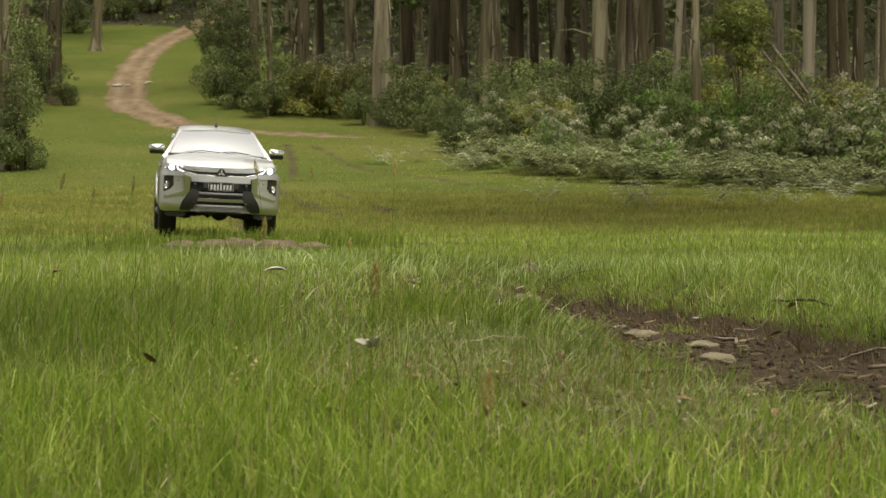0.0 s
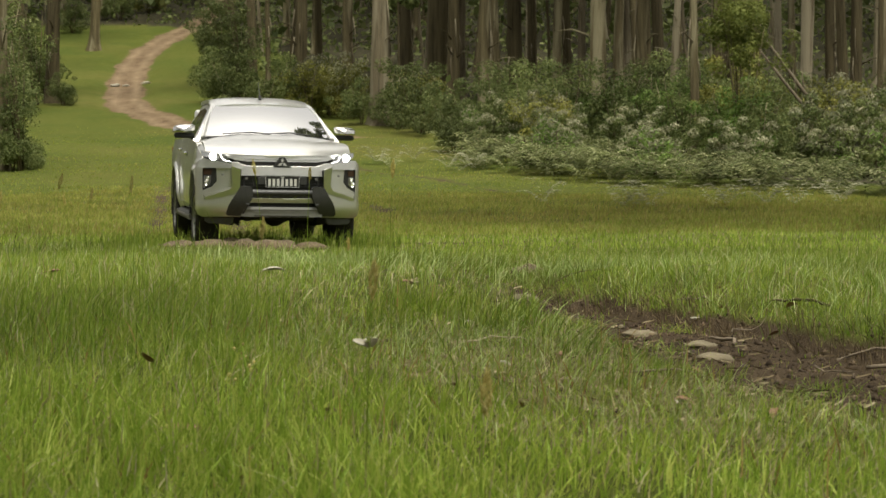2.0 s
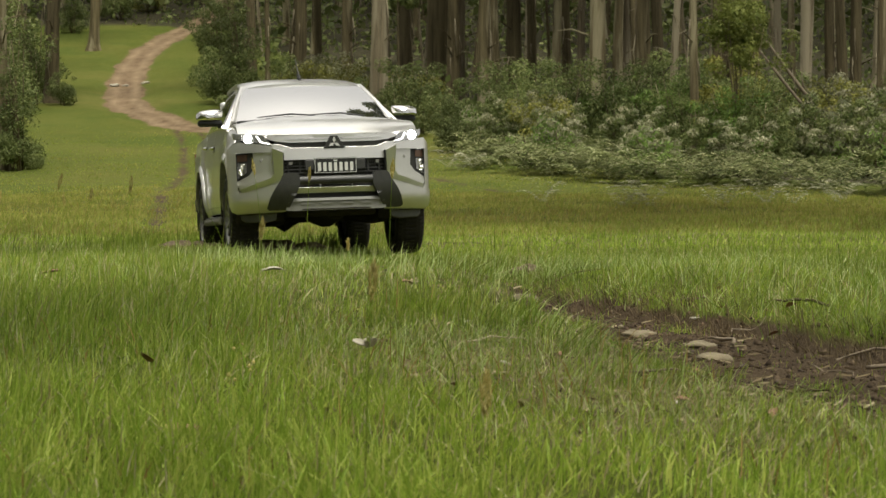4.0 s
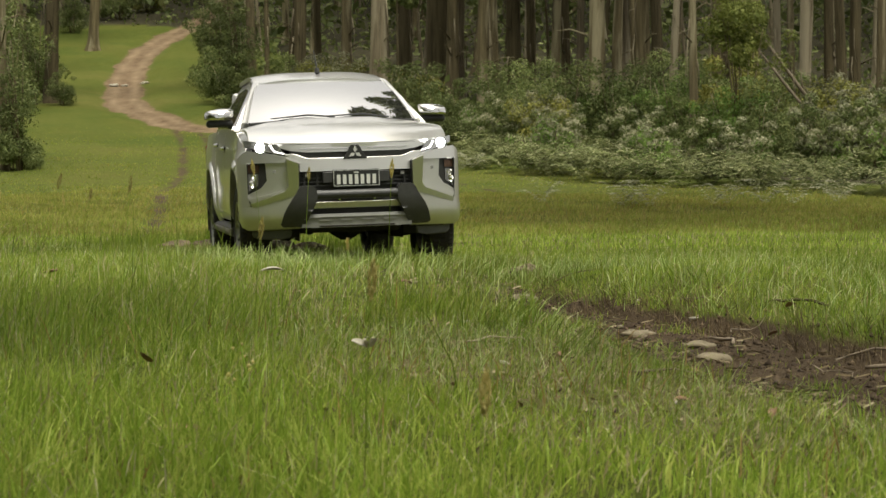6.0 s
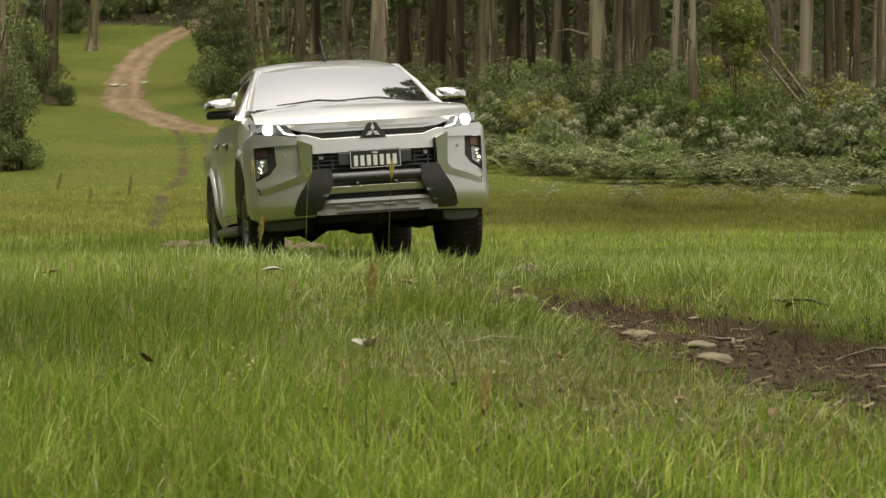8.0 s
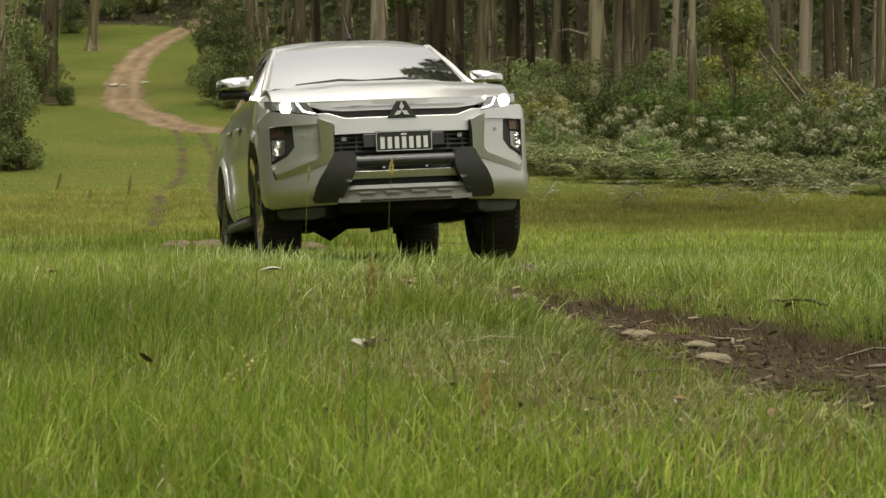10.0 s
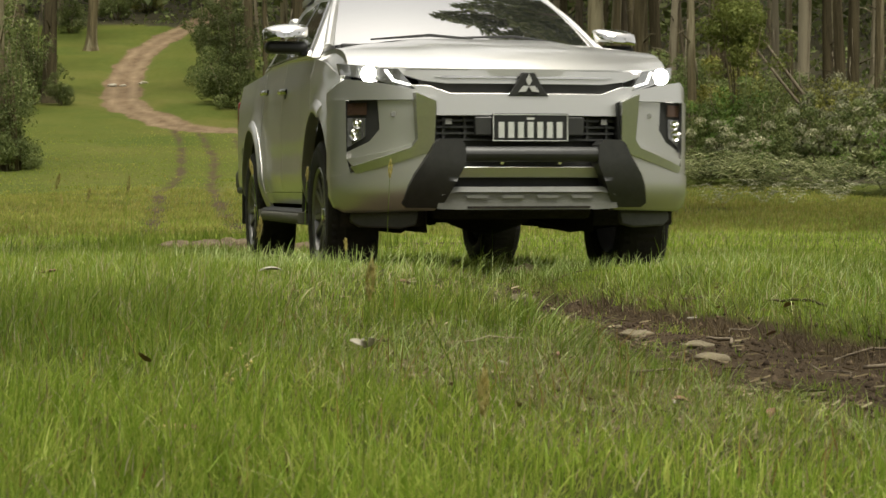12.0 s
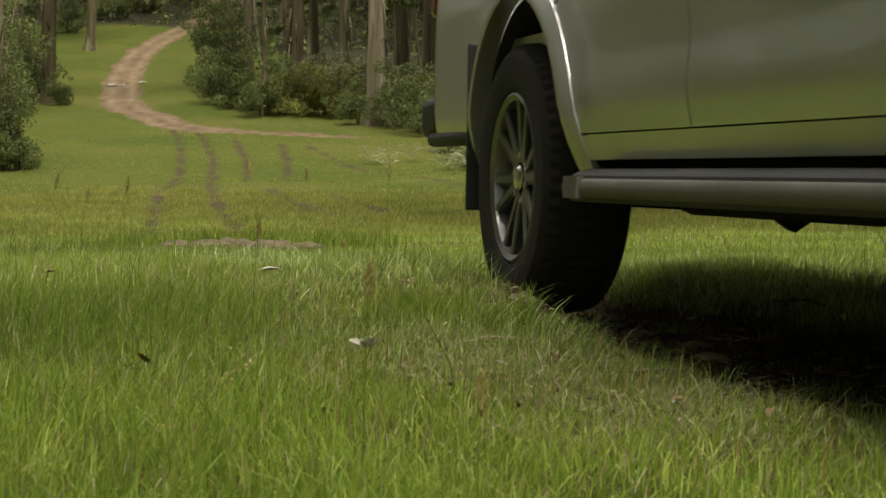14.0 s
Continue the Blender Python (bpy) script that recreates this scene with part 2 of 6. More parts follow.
def land(x, y):
    """Ground height, metres."""
    x, y = np.asarray(x, dtype=float), np.asarray(y, dtype=float)
    z = sum(np.interp(y + o, LAND_Y, LAND_Z) for o in (-0.04 * np.abs(y), 0, 0.04 * np.abs(y))) / 3
    near = step(60, 8, np.abs(y)) * step(40, 6, np.abs(x))
    z = z + 0.012 * wave(x, y, 0.55) * near + 0.02 * wave(x, y, 1.7, 2) * near
    z = z + (1 - near) * 0.18 * wave(x, y, 9.0, 1) * step(2500, 200, np.abs(y))
    lip = 0.03 * step(5.7, 5.1, y) * step(4.2, 4.7, y)
    # the wheel track past the camera, with a bank on its near side
    side = x - (0.54 - 0.215 * (y - 3.28))
    along = step(-6, 1, y) * step(13, 8, y)
    z = z + np.interp(y, [2.7, 3.6, 4.5, 5.5, 6.5, 8, 10, 13, 17], [0, 0.008, 0.030, 0.100, 0.115, 0.125, 0.12, 0.08, 0]) * step(0.18, 0.06, side - lip) * step(-7, -4, side)
    z = z - along * 0.025 * step(1.6, 1.78, side) * step(2.3, 2.1, side)
    # turf crown between the two wheel tracks
    z = z + 0.06 * step(0.75, 1.05, side + 0.06 * wave(x, y, 0.5)) * step(1.75, 1.5, side) * step(5.0, 7.0, y) * step(15, 11, y)
    rut = step(2.8, 3.8, y) * step(10, 7, y)
    # crest of the bank where the turf overhangs the rut
    z = z + np.interp(y, [4.6, 4.95, 5.15, 6.0, 7.5, 9], [0, 0.012, 0.035, 0.03, 0.015, 0]) * step(0.18, 0.07, side - lip) * step(-1.5, -0.1, side)
    z = z - rut * 0.020 * step(0.15, 0.3, side) * step(1.0, 0.85, side) + rut * 0.050 * step(0.70, 0.80, side + 0.09 * wave(x, y, 0.35)) * step(1.9, 1.4, side)
    z = z + rut * 0.010 * wave(x, y, 0.09, 1.0) * step(0.15, 0.3, side) * step(1.1, 0.9, side)
    for r in RUTS[:2]:
        z = z - 0.10 * step(0.5, 0.1, line_dist(x, y, r))
    z = z - (0.20 + 0.06 * wave(x, y, 1.6, 2)) * step(2.5, 1.9, line_dist(x, y, ROAD) + 0.25 * wave(x, y, 1.8))
    return z


def bare(x, y):
    """How bare the ground is: dark soil, clay road, litter; each 0 to 1."""
    side = x - (0.54 - 0.215 * (y - 3.28))
    lip = 0.16 * step(4.6, 5.1, y)
    strip = step(0.10 - lip, 0.30 - lip, side + 0.07 * wave(x, y, 0.3)) * step(0.86, 0.70, side + 0.09 * wave(x, y, 0.35)) * step(13.0, 9.0, y + 0.7 * wave(x, y, 0.5, 3)) * step(3.2, 3.7, y + 0.25 * wave(x, y, 0.2))
    soil = strip * 0.95
    for r in RUTS:
        soil = np.maximum(soil, (0.62 + 0.3 * wave(x, y, 1.3, 5)) * step(0.40, 0.06, line_dist(x, y, r) + 0.20 * wave(x, y, 0.8)))
    for cx, cy, rx, ry in ((-2.6, 22.6, 1.3, 1.1), (-1.2, 22.0, 1.5, 0.8), (-3.4, 26.0, 1.0, 2.0), (-0.2, 24.0, 0.9, 0.7)):
        q = np.hypot((x - cx) / rx, (y - cy) / ry) + 0.25 * wave(x, y, 0.5)
        soil = np.maximum(soil, 0.8 * step(1.1, 0.5, q))
    clay = step(2.0, 0.9, line_dist(x, y, ROAD) + 0.35 * wave(x, y, 3.1))
    litter = 0.62 * step(-1.0, -0.1, side + 0.3 * wave(x, y, 0.4)) * step(0.5, 0.1, side) * step(5.3, 4.3, y) * step(2.6, 3.2, y)
    litter = np.maximum(litter, 0.4 * step(0.9, 0.3, np.hypot((x + 0.05) / 0.9, (y - 5.2) / 1.3)))
    return soil, clay, litter


def in_wood(x, y, gap=0.0):
    """Whether a spot lies under the trees and not on the open meadow."""
    right = np.interp(y, [58, 62, 70, 80, 95, 105, 115, 125, 150, 180, 205, 215], [16, 11, 5.0, 1.5, -0.5, -3.5, -5, -14.5, -17.7, -22.8, -24, -60])
    left = np.interp(y, [40, 60, 80, 100, 130, 150, 180, 205, 215], [-14, -15.5, -18, -20.5, -26.5, -30.5, -37, -41, -20])
    return (y > 20) & ((np.asarray(x) > right + gap) | (np.asarray(x) < left - gap))


def build_ground():
    ys = np.concatenate([-np.geomspace(3000, 1.6, 60), np.linspace(-1.4, 1.5, 16), np.geomspace(1.6, 260, 470), np.geomspace(270, 3000, 40)])
    u = np.linspace(-1, 1, 341)
    u = 0.22 * u + 0.78 * u ** 5
    Y, U = np.meshgrid(ys, u, indexing="ij")
    X = U * (7 + 1.15 * np.abs(Y))
    Z = land(X, Y)
    n, m = Y.shape
    i = (np.arange(n - 1)[:, None] * m + np.arange(m - 1)[None, :]).ravel()
    quads = np.stack([i, i + 1, i + m + 1, i + m], -1)
    me = arrays("ground", np.stack([X, Y, Z], -1).reshape(-1, 3), quads.ravel(), np.full(len(quads), 4), GROUND, True)
    col = me.color_attributes.new("bare", "FLOAT_COLOR", "POINT")
    s, c, l = bare(X, Y)
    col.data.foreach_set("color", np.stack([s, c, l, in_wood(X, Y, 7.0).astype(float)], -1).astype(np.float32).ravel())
    wheel = np.abs(line_dist(X, Y, ROAD) + 0.12 * wave(X, Y, 2.2, 1) - 0.75)
    track = step(0.42, 0.12, wheel) * (0.40 + 0.30 * wave(X, Y, 2.6, 3))
    me.color_attributes.new("worn", "FLOAT_COLOR", "POINT").data.foreach_set("color", np.repeat(np.clip(track, 0, 1)[..., None], 4, -1).astype(np.float32).ravel())
    tagged(new("ground", me), "green meadow rising to a wooded slope, with bare wheel ruts", "ground", kind="structure")


build_ground()


# ---- trees and shrubs ----
def tube(bm, pts, radii, seg=8):
    """A round limb along points."""
    rings = []
    for i, p in enumerate(pts):
        d = (Vector(pts[min(i + 1, len(pts) - 1)]) - Vector(pts[max(i - 1, 0)])).normalized()
        a = d.orthogonal().normalized()
        b = d.cross(a)
        rings.append([bm.verts.new(Vector(p) + radii[i] * (math.cos(k * math.tau / seg) * a + math.sin(k * math.tau / seg) * b)) for k in range(seg)])
    for r0, r1 in zip(rings[:-1], rings[1:]):
        for k in range(seg):
            bm.faces.new((r0[k], r0[(k + 1) % seg], r1[(k + 1) % seg], r1[k]))
    bm.faces.new(rings[0][::-1])
    bm.faces.new(rings[-1])


def leaves(name, centres, radii, count, size, material, rng, flat=0.5, aspect=0.45):
    """Many small leaf faces scattered in clumps round centres."""
    centres, radii = np.asarray(centres, float), np.asarray(radii, float)
    pick = rng.choice(len(centres), count, p=radii ** 2 / (radii ** 2).sum())
    d = rng.normal(size=(count, 3))
    d /= np.linalg.norm(d, axis=1)[:, None]
    p = centres[pick] + d * (radii[pick] * rng.uniform(0.35, 1.06, count) ** 0.4)[:, None] * [1, 1, 0.8]
    out = d * [1, 1, 0.9] + rng.normal(0, flat, (count, 3)) + [0, 0, 0.25]
    a = np.cross(out, rng.normal(size=(count, 3)))
    a /= np.linalg.norm(a, axis=1)[:, None]
    b = np.cross(out, a)
    b /= np.linalg.norm(b, axis=1)[:, None]
    s = size * rng.uniform(0.6, 1.4, count)[:, None]
    v = np.stack([p - a * s, p + b * s * aspect, p + a * s, p - b * s * aspect], 1).reshape(-1, 3)
    return arrays(name, v, np.arange(len(v)), np.full(count, 4), material)


def make_tree(seed, r, h, bark, leaf, crown_from=0.62, lean=0.0):
    """A tall gum: flared trunk with a few limbs, high open crown."""
    rng = np.random.default_rng(seed)
    root = new("gum_tree")
    bm = bmesh.new()
    zs = [-1.2, 0.0, 0.3, 0.7, 1.3, 2.2, 3.4, 5, 7, 9, 12, 15, 18, 24, h]
    pts, rad = [], []
    wob = rng.uniform(-1, 1, 4)
    for z in zs:
        k = max(z, 0) / h
        pts.append((lean * z + 0.12 * wob[0] * math.sin(z * 0.35 + wob[1]) , 0.1 * wob[2] * math.sin(z * 0.3 + wob[3]), z))
        rad.append(r * (1 - 0.72 * k) * (1 + 0.55 * math.exp(-max(z, 0) / 0.6)))
    tube(bm, pts, rad, 22)
    for v in bm.verts:
        axis = Vector((lean * v.co.z, 0, v.co.z))
        ang = math.atan2(v.co.y, v.co.x - axis.x)
        fluted = 0.10 * math.sin(5 * ang + seed) * math.exp(-max(v.co.z, 0) / 1.4) + 0.09 * noise.noise(Vector((math.cos(ang) * 1.6, math.sin(ang) * 1.6, v.co.z * 0.25 + seed)))
        v.co = axis + (v.co - axis) * (1 + fluted)
    cent, cr = [], []
    for k in range(9):
        z = h * rng.uniform(crown_from, 0.97)
        ang, ln = rng.uniform(0, math.tau), rng.uniform(1.5, 4.2)
        base = Vector((lean * z, 0, z))
        mid = base + Vector((math.cos(ang) * ln * 0.5, math.sin(ang) * ln * 0.5, ln * 0.45))
        end = base + Vector((math.cos(ang) * ln, math.sin(ang) * ln, ln * 0.7))
        tube(bm, [base, mid, end], [r * 0.25, r * 0.16, r * 0.06], 6)
        cent.append(end)
        cr.append(rng.uniform(1.3, 2.4))
    # dead stubs low on the trunk, strips of bark hanging off it
    for k in range(4):
        z, ang, ln = rng.uniform(3, 12), rng.uniform(0, math.tau), rng.uniform(0.9, 2.6)
        base = Vector((lean * z, 0, z))
        tube(bm, [base, base + Vector((math.cos(ang) * ln * 0.6, math.sin(ang) * ln * 0.6, 0.5)), base + Vector((math.cos(ang) * ln, math.sin(ang) * ln, 0.35 + rng.uniform(-0.5, 0.6)))], [0.06, 0.04, 0.015], 5)
    part("trunk", bm, bark, root)
    for k in range(3):
        z, ang, ln = rng.uniform(3, 9), rng.uniform(0, math.tau), rng.uniform(1.2, 2.6)
        rr = r * 1.02
        sb = bmesh.new()
        tube(sb, [(lean * z + math.cos(ang) * rr * 0.9, math.sin(ang) * rr * 0.9, z), (lean * z + math.cos(ang) * rr * 1.25, math.sin(ang) * rr * 1.25, z - ln * 0.5), (lean * z + math.cos(ang + 0.2) * rr * 1.15, math.sin(ang + 0.2) * rr * 1.15, z - ln)], [0.05, 0.04, 0.02], 5)
        part("bark_strip", sb, BARK_PALE, root)
    cw = new("crown", leaves("crown", cent, cr, 2400, 0.46, leaf, rng))
    cw.parent = root
    return root


def make_shrub(seed, w, h, leaf, count=5600, size=0.072, name="shrub", pale=None, stems=5, high=False, bloom=0.26):
    """A bush: several stems, uneven leaf clumps with gaps."""
    rng = np.random.default_rng(seed)
    root = new(name)
    cent, cr = [], []
    for k in range(stems):
        ang = rng.uniform(0, math.tau)
        top = Vector((math.cos(ang) * w * rng.uniform(0.1, 0.42), math.sin(ang) * w * rng.uniform(0.1, 0.42), h * (rng.uniform(0.74, 0.9) if high else rng.uniform(0.55, 0.92))))
        bm = bmesh.new()
        tube(bm, [Vector((0.1 * math.cos(ang), 0.1 * math.sin(ang), -0.4)), top * 0.5 + Vector((0.1, 0.05, 0)), top], [0.05, 0.035, 0.012], 5)
        part("stem", bm, BARK, root)
        for j in range(7):
            f = rng.uniform(0.72, 1.08) if high else rng.uniform(0.35, 1.08)
            cent.append(top * f + Vector(rng.normal(size=3) * w * 0.14))
            cr.append(w * rng.uniform(0.08, 0.17))
    for j in range(0 if high else 5):
        ang = rng.uniform(0, math.tau)
        cent.append(Vector((math.cos(ang) * w * 0.36, math.sin(ang) * w * 0.36, h * rng.uniform(0.12, 0.3))))
        cr.append(w * rng.uniform(0.13, 0.2))
    ob = new("foliage", leaves("foliage", cent, cr, count, size, leaf, rng))
    ob.parent = root
    if pale:
        hi = [c for c in cent if c.z > h * 0.4] or cent
        ob = new("blossom", leaves("blossom", [c + Vector((0, 0, 0.12 * w * 0.5)) for c in hi], [w * 0.10] * len(hi), int(count * bloom), size * 0.8, pale, rng))
        ob.parent = root
    return root


def put(ob, x, y, turn, scale=1.0, sink=0.05):
    c = copy_thing(ob, pose(x, y, float(land(x, y)) - sink, 0, 0, turn))
    c.scale = (scale, scale, scale)
    return c


def drop(ob):
    for o in (*ob.children_recursive, ob):
        bpy.data.objects.remove(o)


def plant_trees():
    kinds = [make_tree(11, 0.42, 34, BARK, LEAF), make_tree(12, 0.50, 38, BARK, LEAF, lean=0.012), make_tree(13, 0.36, 30, BARK_PALE, LEAF, lean=-0.02),
             make_tree(14, 0.55, 40, BARK_PALE, LEAF), make_tree(15, 0.30, 28, BARK, LEAF, lean=0.02)]
    words = ["tall dark brown-barked gum tree at the wood's edge", "tall brown gum tree with a slightly leaning trunk", "slim pale grey gum tree with peeling bark",
             "thick pale smooth-barked gum tree", "slender brown gum tree with dead stubs"]
    for k, w in zip(kinds, words):
        tagged(k, w, "tree", "gum trees of the wood")
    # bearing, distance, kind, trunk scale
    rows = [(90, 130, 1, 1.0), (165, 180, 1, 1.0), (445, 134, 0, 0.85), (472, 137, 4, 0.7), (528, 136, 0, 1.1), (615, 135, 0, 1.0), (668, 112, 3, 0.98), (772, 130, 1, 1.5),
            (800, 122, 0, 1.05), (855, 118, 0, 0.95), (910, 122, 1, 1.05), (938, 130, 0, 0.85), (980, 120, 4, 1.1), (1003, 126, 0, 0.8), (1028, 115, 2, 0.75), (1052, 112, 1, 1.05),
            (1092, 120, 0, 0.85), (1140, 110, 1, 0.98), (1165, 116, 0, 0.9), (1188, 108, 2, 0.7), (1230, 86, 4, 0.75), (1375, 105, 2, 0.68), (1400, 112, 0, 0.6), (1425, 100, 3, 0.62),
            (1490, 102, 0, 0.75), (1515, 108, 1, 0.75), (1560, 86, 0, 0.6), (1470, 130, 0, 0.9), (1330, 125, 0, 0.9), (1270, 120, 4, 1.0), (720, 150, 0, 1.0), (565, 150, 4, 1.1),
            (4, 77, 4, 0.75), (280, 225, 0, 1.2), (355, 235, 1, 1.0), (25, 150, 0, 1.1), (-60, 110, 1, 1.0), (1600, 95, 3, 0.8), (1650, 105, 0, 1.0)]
    rng = np.random.default_rng(5)
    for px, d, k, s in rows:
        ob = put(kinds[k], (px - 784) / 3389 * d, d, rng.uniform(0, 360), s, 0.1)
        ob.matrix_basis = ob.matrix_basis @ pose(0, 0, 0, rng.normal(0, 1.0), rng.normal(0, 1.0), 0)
    # deeper wood
    n = 0
    while n < 190:
        y = rng.uniform(118, 250)
        x = rng.uniform(-80, 90)
        if not in_wood(x, y, 4.0):
            continue
        ob = put(kinds[int(rng.integers(0, 5))], x, y, rng.uniform(0, 360), rng.choice((0.35, 0.5, 0.7, 0.9, 1.1)), 0.2)
        ob.matrix_basis = ob.matrix_basis @ pose(0, 0, 0, rng.normal(0, 2.2), rng.normal(0, 2.2), 0)
        n += 1
    # unseen trees round the viewer, added to darken the flank and fill windscreen reflections
    for x, y, k, s in ((4, -26, 0, 0.62), (17, -30, 3, 0.7), (12.5, 37, 1, 1.0), (13.5, 46, 0, 1.1), (12, 29, 3, 0.9), (34, -8, 0, 0.9), (-17, -14, 1, 0.8), (-14, -5, 3, 0.8), (-19, 0, 0, 0.9), (-24, -8, 1, 0.9), (-16, 6, 0, 0.7), (-19, 14, 1, 0.8), (-17, 22, 4, 0.9), (-20, 30, 0, 0.8), (-19, 38, 2, 0.9), (-22, 46, 1, 0.9), (-24, 20, 1, 0.8), (-26, 34, 0, 0.9), (-21, 54, 0, 0.9)):
        put(kinds[k], x, y, rng.uniform(0, 360), s, 0.1)
    slant = tagged(make_tree(16, 0.40, 30, BARK_PALE, LEAF, 0.45, -0.24), "pale gum tree leaning out over the meadow", "tree", "gum trees of the wood")
    for x, y in ((10.8, 33), (13.6, 45), (12.2, 39)):
        copy_thing(slant, pose(x, y, float(land(x, y)) - 0.1, 0, 0, 6))
    drop(slant)
    for k in kinds:
        drop(k)


def plant_shrubs():
    dark = [make_shrub(21, 3.6, 3.6, LEAF), make_shrub(22, 4.2, 4.4, LEAF), make_shrub(23, 3.2, 2.8, LEAF)]
    light = [make_shrub(24, 3.4, 3.6, LEAF_LIGHT), make_shrub(25, 3.0, 4.6, LEAF_OLIVE, stems=4)]
    pale = [make_shrub(26, 2.6, 2.2, LEAF, pale=LEAF_PALE, bloom=0.55), make_shrub(27, 3.4, 3.4, LEAF_OLIVE, pale=LEAF_PALE, bloom=0.5), make_shrub(28, 1.6, 1.2, LEAF_LIGHT, 1500, 0.055, pale=LEAF_PALE, bloom=0.6)]
    for k in dark:
        tagged(k, "dense dark green shrub below the gum trees", "shrub", "shrubs along the wood")
    for k in light:
        tagged(k, "fresh green leafy shrub below the gum trees", "shrub", "shrubs along the wood")
    for k in pale:
        tagged(k, "green shrub with pale cream blossom", "shrub", "shrubs along the wood")
    tall = [make_shrub(31, 3.5, 7.6, LEAF_FRESH, 7000, 0.080, "sapling", stems=7, high=True), make_shrub(32, 2.6, 5.6, LEAF, 5600, 0.062, "sapling", stems=7), make_shrub(33, 2.5, 5.8, LEAF, 3600, 0.062, "sapling", stems=10)]
    for k in tall:
        tagged(k, "young leafy tree with several thin stems", "tree", "saplings along the wood")
    kinds = dark + light + pale + tall
    rng = np.random.default_rng(9)
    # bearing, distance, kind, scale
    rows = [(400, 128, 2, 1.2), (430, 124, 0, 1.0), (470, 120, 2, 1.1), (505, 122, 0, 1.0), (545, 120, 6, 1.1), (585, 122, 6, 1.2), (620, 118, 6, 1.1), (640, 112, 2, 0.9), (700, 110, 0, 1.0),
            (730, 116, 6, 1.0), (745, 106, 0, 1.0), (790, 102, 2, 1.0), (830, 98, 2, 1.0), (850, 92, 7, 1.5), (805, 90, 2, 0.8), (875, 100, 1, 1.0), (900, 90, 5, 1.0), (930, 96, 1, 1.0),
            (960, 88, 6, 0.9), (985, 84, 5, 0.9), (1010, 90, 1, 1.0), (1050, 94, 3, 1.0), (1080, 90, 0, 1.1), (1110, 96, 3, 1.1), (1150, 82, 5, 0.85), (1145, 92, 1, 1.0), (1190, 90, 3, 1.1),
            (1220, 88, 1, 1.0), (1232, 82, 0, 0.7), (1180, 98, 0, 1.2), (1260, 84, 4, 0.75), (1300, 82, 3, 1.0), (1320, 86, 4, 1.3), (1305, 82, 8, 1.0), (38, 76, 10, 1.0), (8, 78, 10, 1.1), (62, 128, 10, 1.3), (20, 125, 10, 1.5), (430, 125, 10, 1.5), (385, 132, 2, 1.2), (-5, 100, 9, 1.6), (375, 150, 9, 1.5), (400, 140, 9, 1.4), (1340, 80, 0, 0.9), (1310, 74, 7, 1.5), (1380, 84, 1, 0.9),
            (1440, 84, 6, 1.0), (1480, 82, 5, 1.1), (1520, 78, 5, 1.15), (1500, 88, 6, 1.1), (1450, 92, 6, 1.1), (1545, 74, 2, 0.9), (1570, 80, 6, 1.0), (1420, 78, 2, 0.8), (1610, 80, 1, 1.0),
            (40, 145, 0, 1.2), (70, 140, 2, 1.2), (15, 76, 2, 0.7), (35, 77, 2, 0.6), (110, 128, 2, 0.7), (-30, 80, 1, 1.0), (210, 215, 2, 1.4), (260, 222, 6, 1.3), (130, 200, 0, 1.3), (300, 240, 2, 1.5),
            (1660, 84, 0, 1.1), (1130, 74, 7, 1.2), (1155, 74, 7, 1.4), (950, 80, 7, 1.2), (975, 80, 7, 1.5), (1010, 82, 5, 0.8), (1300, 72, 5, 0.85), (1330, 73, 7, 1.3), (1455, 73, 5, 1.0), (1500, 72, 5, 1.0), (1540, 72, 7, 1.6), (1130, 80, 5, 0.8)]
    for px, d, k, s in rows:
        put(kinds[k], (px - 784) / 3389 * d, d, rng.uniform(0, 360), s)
    # unseen thicket beside the meadow, added to darken the truck's flank that mirrors it
    for x, y, k, s in ((-6.9, -4.5, 9, 2.1), (-6.8, -1.5, 9, 2.1), (-6.9, 1.2, 9, 2.2), (-7.1, 3.8, 9, 2.1), (-7.6, 6.5, 9, 2.1), (-8.3, 10.5, 9, 2.1), (-8.8, 13, 9, 2.0), (-7.5, -6, 9, 1.9), (-7.2, -3, 9, 2.0), (-7.4, 0, 9, 2.0), (-7.8, 2.5, 9, 2.0), (-8.2, 5, 9, 2.0), (-8.6, 8.5, 9, 1.9), (-9, -5, 9, 1.6), (-10, -1, 9, 1.8), (-9.5, 3, 1, 1.7), (-10.5, 7, 9, 1.7), (-10, 11, 9, 1.5), (-11, 15, 1, 1.6), (-12, 19, 9, 1.6), (-7, -8, 1, 1.5), (-4, -11, 9, 1.3), (-13, 24, 9, 1.6)):
        put(kinds[k], x, y, rng.uniform(0, 360), s)
    for k in kinds:
        drop(k)


